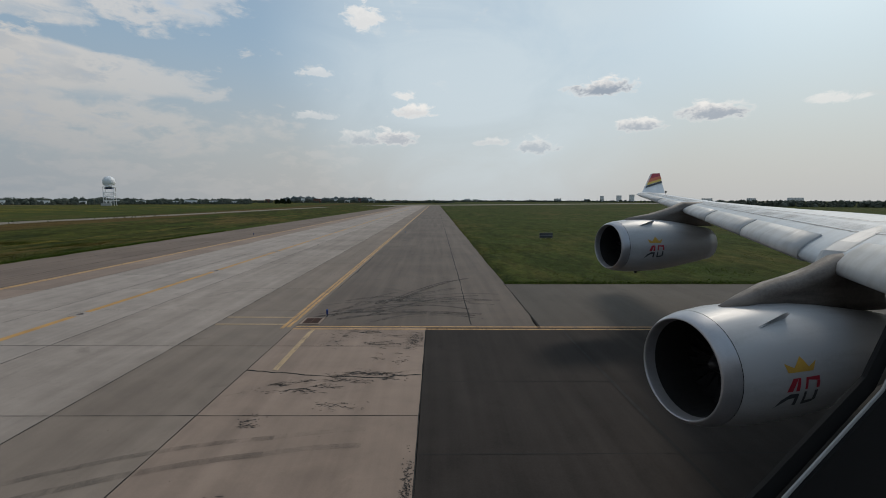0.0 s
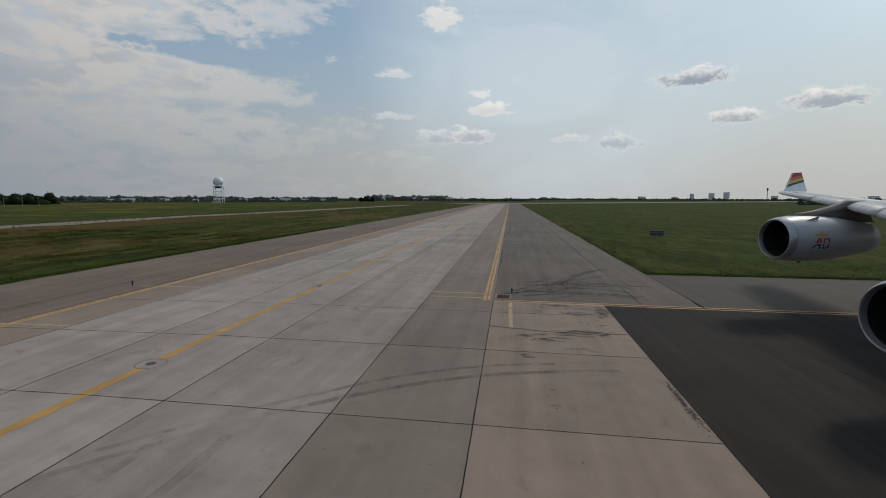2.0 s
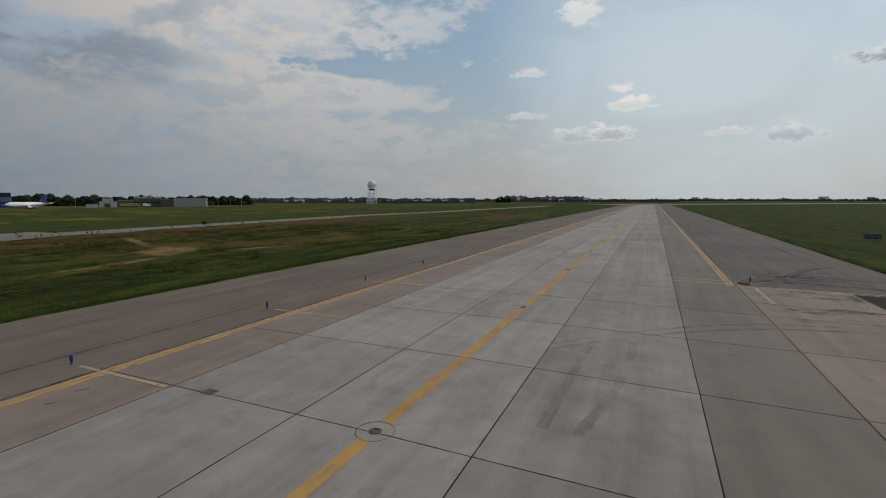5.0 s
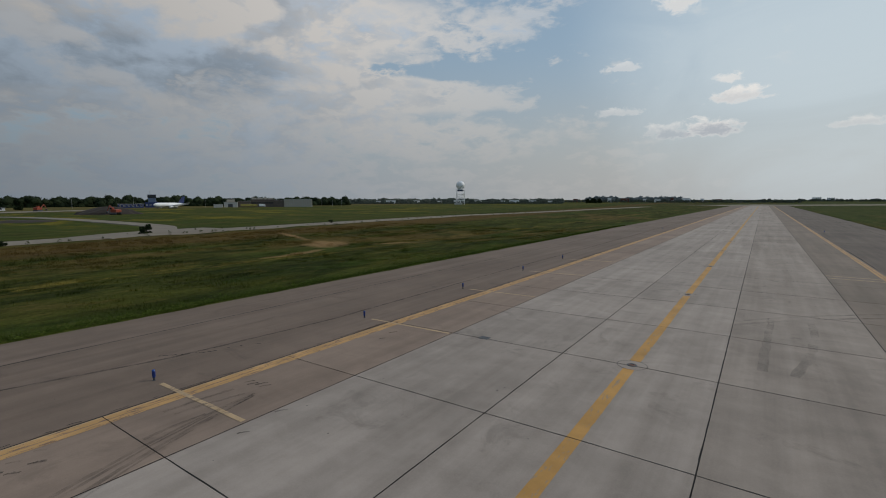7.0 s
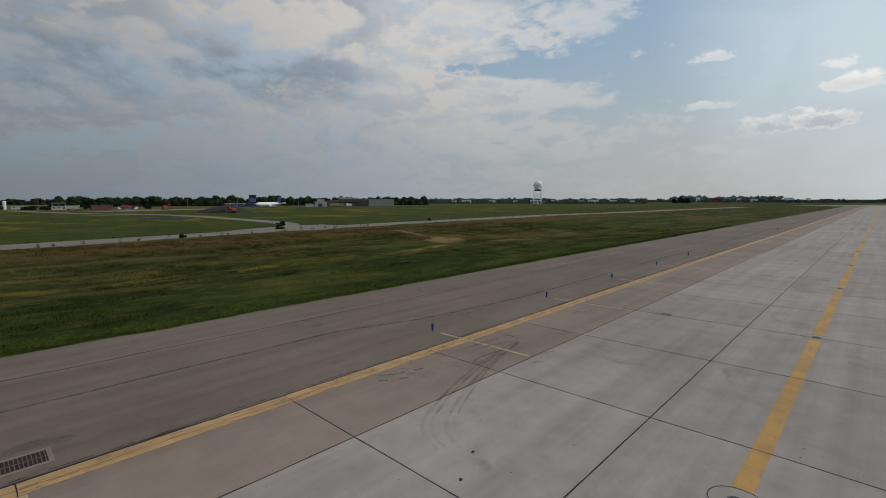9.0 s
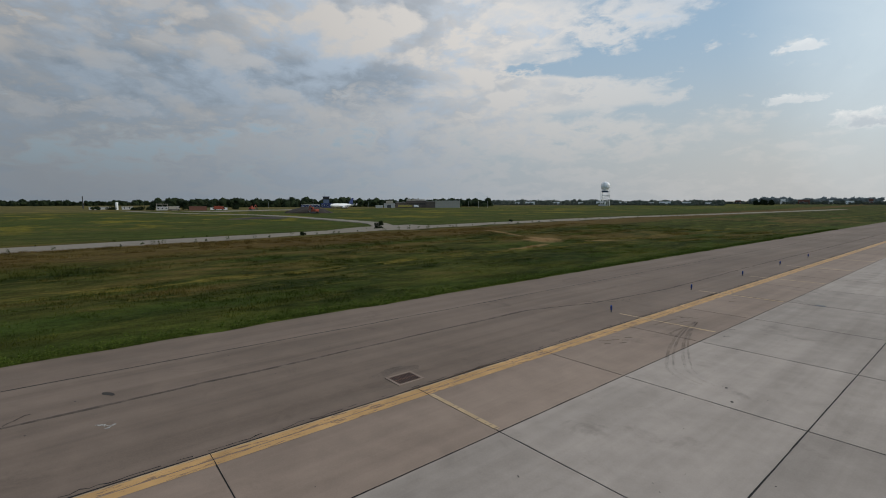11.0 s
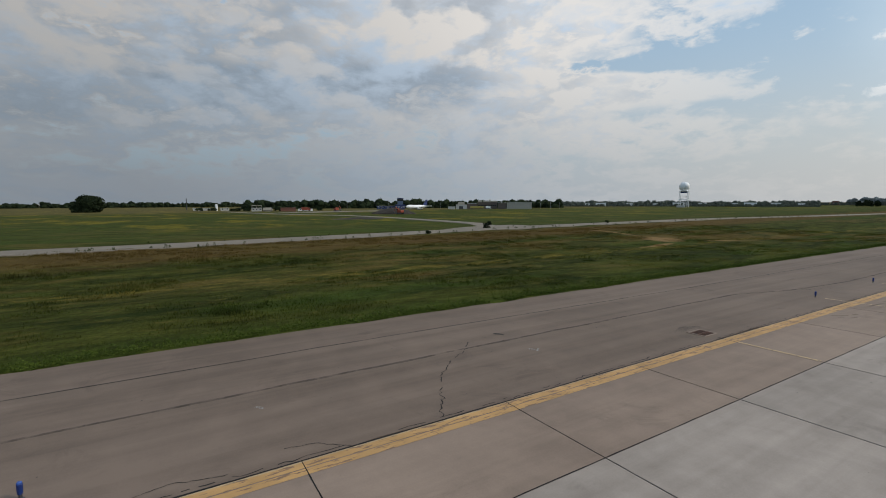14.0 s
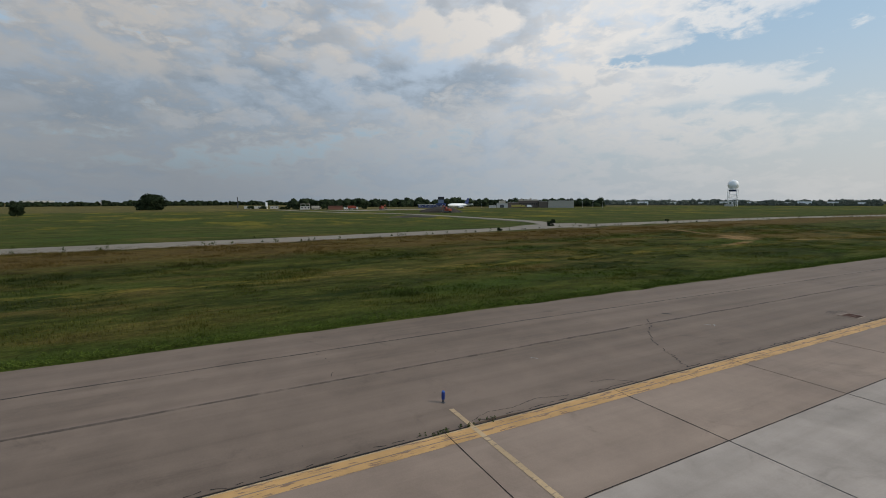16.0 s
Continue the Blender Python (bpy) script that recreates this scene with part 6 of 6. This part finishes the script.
def engine(x, y, z):
    """A long-duct turbofan: cowl, bare lip, intake, fan with spinner and blades, exhaust, strake and crest."""
    rx = Vector((x, y, z))

    def at(bm):
        for v in bm.verts:
            v.co = rx + Matrix.Rotation(TOE, 3, "Z") @ v.co
        return bm

    body = [(r, s) for s, r in PROFILE if s >= 0.33]
    cowl = part("engine_cowl", at(lathe(bmesh.new(), body + [(0.70, 5.4), (0.68, 4.6)], 48, "X")), M["cowl"], jet, "glossy grey-white engine cowl", smooth=True)
    lip = [(0.925, 0.26), (0.935, 0.14), (0.945, 0.04), (0.960, 0.0), (0.988, 0.03), (1.04, 0.12), (1.098, 0.335)]
    part("intake_lip", at(lathe(bmesh.new(), lip, 48, "X")), M["lip"], cowl, "bare metal intake lip", smooth=True)
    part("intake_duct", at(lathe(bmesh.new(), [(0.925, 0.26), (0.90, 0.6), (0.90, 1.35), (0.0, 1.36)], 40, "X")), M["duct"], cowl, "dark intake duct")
    part("spinner", at(lathe(bmesh.new(), [(0, 0.72), (0.09, 0.80), (0.2, 1.0), (0.28, 1.28), (0, 1.3)], 24, "X")), M["fan"], cowl, smooth=True)
    if not FAN:
        bm = bmesh.new()
        q = []
        for r, tw, xx in ((0.27, 0.10, 1.12), (0.885, 0.16, 1.08), (0.885, -0.06, 1.24), (0.27, -0.02, 1.26)):
            q.append(bm.verts.new((xx, r * math.cos(tw), r * math.sin(tw))))
        bm.faces.new(q)
        FAN.append(mesh_of("fan_blade", bm, M["fan"]))
    for k in range(20):
        fan = new("fan_blade", FAN[0])
        fan.parent = cowl
        fan.matrix_local = Matrix.Translation(rx) @ Matrix.Rotation(TOE, 4, "Z") @ Matrix.Rotation(k * math.tau / 20, 4, "X")
    part("exhaust_core", at(lathe(bmesh.new(), [(0.68, 4.6), (0.0, 4.7)], 30, "X")), M["duct"], cowl, "dark exhaust")

    def on(s, turn, out=0.006):
        """A point on the cowl; turn in degrees up from the side that faces the cabin."""
        r = float(np.interp(s, [p[0] for p in PROFILE], [p[1] for p in PROFILE])) + out
        return rx + Matrix.Rotation(TOE, 3, "Z") @ Vector((s, -r * math.cos(radians(turn)), r * math.sin(radians(turn))))

    def shape(name, pts, material, label=""):
        """A painted shape laid on the cowl, from (along, turn) corners."""
        bm = bmesh.new()
        face = bm.faces.new([bm.verts.new((a, b, 0)) for a, b in pts])
        bm.normal_update()
        bmesh.ops.triangulate(bm, faces=[face])
        bmesh.ops.subdivide_edges(bm, edges=bm.edges[:], cuts=2, use_grid_fill=True)
        for v in bm.verts:
            v.co = on(v.co.x, v.co.y)
        bmesh.ops.recalc_face_normals(bm, faces=bm.faces)
        part(name, bm, material, cowl, label)

    s0, t0 = 1.25, 10.0
    crown = [(0.02, 0), (0.60, 0), (0.70, 9), (0.50, 4.0), (0.33, 14), (0.16, 4.0), (-0.06, 9)]
    shape("crown_emblem", [(s0 + a, t0 + b * 0.95) for a, b in crown], M["gold"], "golden crown emblem")
    bars = [("crimson", [(-0.02, -13), (0.12, -13), (0.22, -3), (0.1, -3)]), ("crimson", [(0.19, -13), (0.28, -13), (0.28, -3), (0.22, -3)]), ("crimson", [(0.40, -12), (0.46, -12), (0.46, -3), (0.40, -3)]), ("crimson", [(0.46, -5), (0.74, -6.5), (0.74, -3), (0.46, -3)]), ("crimson", [(0.68, -12), (0.76, -12), (0.76, -6.5), (0.68, -6.5)]), ("dark", [(-0.22, -26), (-0.10, -19), (0.08, -15), (0.28, -15), (0.28, -18), (0.06, -19)]), ("dark", [(0.20, -25), (0.28, -25), (0.28, -18), (0.20, -18)]), ("dark", [(0.40, -25), (0.46, -25), (0.46, -14), (0.40, -14)]), ("dark", [(0.46, -25), (0.68, -24), (0.68, -21.5), (0.46, -22)]), ("dark", [(0.66, -24), (0.74, -22), (0.74, -14), (0.66, -14)])]
    for m, pts in bars:
        shape("emblem_bar", [(s0 + 0.02 + a, t0 - 1.5 + 1.18 * b) for a, b in pts], M[m])
    bm = bmesh.new()
    q = [on(1.05, 52, 0.0), on(1.84, 60, 0.0), on(1.88, 60.5, 0.13), on(1.72, 59, 0.12)]
    for off in (-0.012, 0.012):
        bm.faces.new([bm.verts.new(p + Vector((0, off, off))) for p in q])
    part("strake", bm, M["cowl"], cowl)
    part("drain_mast", at(boxed(1.5, 1.62, -0.03, 0.03, -1.28, -1.15)), M["dark"], cowl)
    return cowl


engine(7.07, 6.62, 2.57)
engine(13.57, 16.93, 3.76)


def pylon(x, y, z, L, crest):
    """The strut from the crown of the cowl up and back to the wing's nose, along a crest line of (aft, height)."""
    lx, lz = lead(L)
    top = [(cx, cz, r) for (cx, cz), r in zip(crest, (0.05, 0.15, 0.20, 0.22, 0.23, 0.24))] + [(lx + 1.2, lz + 0.36, 0.16)]
    rings = []
    for n, (tx, tz, r) in enumerate(top):
        ym, bx, bz = y + (tx - x) * TOE, tx + 0.12 * n, z + 1.1 - 0.05 * n
        ring = [(tx, ym + r * math.cos(a), tz - r + r * math.sin(a)) for a in [-0.9 + k * (math.pi + 1.8) / 12 for k in range(13)]]
        rings.append(ring + [(tx, ym - 0.45 * r, min(tz - 1.9 * r, bz + 0.3)), (bx, ym - 0.45 * r, bz), (bx, ym + 0.45 * r, bz), (tx, ym + 0.45 * r, min(tz - 1.9 * r, bz + 0.3))])
    part("pylon", loft(bmesh.new(), rings), M["pylon"], jet, "grime-streaked brown-grey engine pylon", smooth=True)

    def skin_top(u):
        c = chord(L)
        t = float(np.interp(L, [0, 7, 27], [0.14, 0.115, 0.10]))
        return lz + arch(L, c, u) + 5 * t * c * (0.2969 * math.sqrt(u) - 0.126 * u - 0.3516 * u * u)

    rows = []
    for u, half, proud in ((0.0, 0.25, 0.06), (0.03, 0.28, 0.08), (0.09, 0.28, 0.08), (0.18, 0.25, 0.06), (0.32, 0.16, 0.02)):
        rows.append([(lx + u * chord(L), y + s * half, skin_top(u) + proud * h) for s, h in ((-1, -2.0), (-0.96, 0.6), (-0.7, 1.0), (0.7, 1.0), (0.96, 0.6), (1, -2.0))])
    part("pylon_cap", loft(bmesh.new(), rows), M["slat"], jet, "low pale fairing over the pylon")


pylon(7.07, 6.62, 2.57, 6.7, [(7.99, 3.77), (8.47, 3.96), (9.04, 4.16), (9.78, 4.30), (10.39, 4.46), (10.90, 4.66)])
pylon(13.57, 16.93, 3.76, 16.8, [(14.49, 5.0), (15.1, 5.1), (15.75, 5.20), (16.4, 5.36), (16.84, 5.48), (17.5, 5.72)])

# the cabin window's lower rear rim and the lining round it
bm = bmesh.new()
rim = [(0.335, 5.515), (0.39, 5.548), (0.45, 5.588), (0.51, 5.628), (0.555, 5.70), (0.575, 5.80)]
M["lining"] = plain("dark_lining", (0.004, 0.004, 0.0045), 0.95)
M["seal_white"] = plain("pale_seal", (0.42, 0.42, 0.41), 0.6)


def band(pts, inner, outer, y0, y1):
    """A bent strip outside a rim line, between two offsets."""
    rings = []
    for n, (x, z) in enumerate(pts):
        a, b = Vector(pts[max(n - 1, 0)]), Vector(pts[min(n + 1, len(pts) - 1)])
        d = (b - a).normalized()
        side = Vector((d.y, -d.x))
        p, q = Vector((x, z)) + side * inner, Vector((x, z)) + side * outer
        rings.append([(p.x, y0, p.y), (q.x, y0, q.y), (q.x, y1, q.y), (p.x, y1, p.y)])
    return loft(bmesh.new(), rings)


part("window_seal", band(rim, -0.002, 0.0015, 0.2500, 0.2515), M["seal_white"], jet, "pale window seal")
part("window_frame", band(rim, 0.0015, 0.12, 0.247, 0.251), M["lining"], jet, "dark inner window surround")
part("outer_frame", band(rim, -0.016, 0.004, 0.258, 0.262), M["lining"], jet)

# the hull behind the window and the gear that carries it
hull = [(0.0, 0.80), (2.75, 0.80), (2.82, 1.2), (2.82, 24.0), (2.5, 31.0), (1.6, 38.0), (0.5, 43.0), (0.0, 43.3)]
part("fuselage", lathe(bmesh.new(), hull, 40, "X", (0, -2.62, 5.25)), M["cowl"], jet, "grey-white cabin hull behind the window", smooth=True)
for y in (2.7, -7.9):
    gear = part("main_gear", tube(bmesh.new(), (16.8, y, 0.75), (16.2, y - (0.5 if y > 0 else -0.5), 4.6), 0.22, 0.26, 12), M["steel"], jet, "steel main landing gear leg")
    for dx in (-1.0, 1.0):
        for dy in (-0.7, 0.7):
            part("tyre", tube(bmesh.new(), (16.8 + dx, y + dy - 0.22, 0.62), (16.8 + dx, y + dy + 0.22, 0.62), 0.70, 0.70, 20), M["duct"], gear)
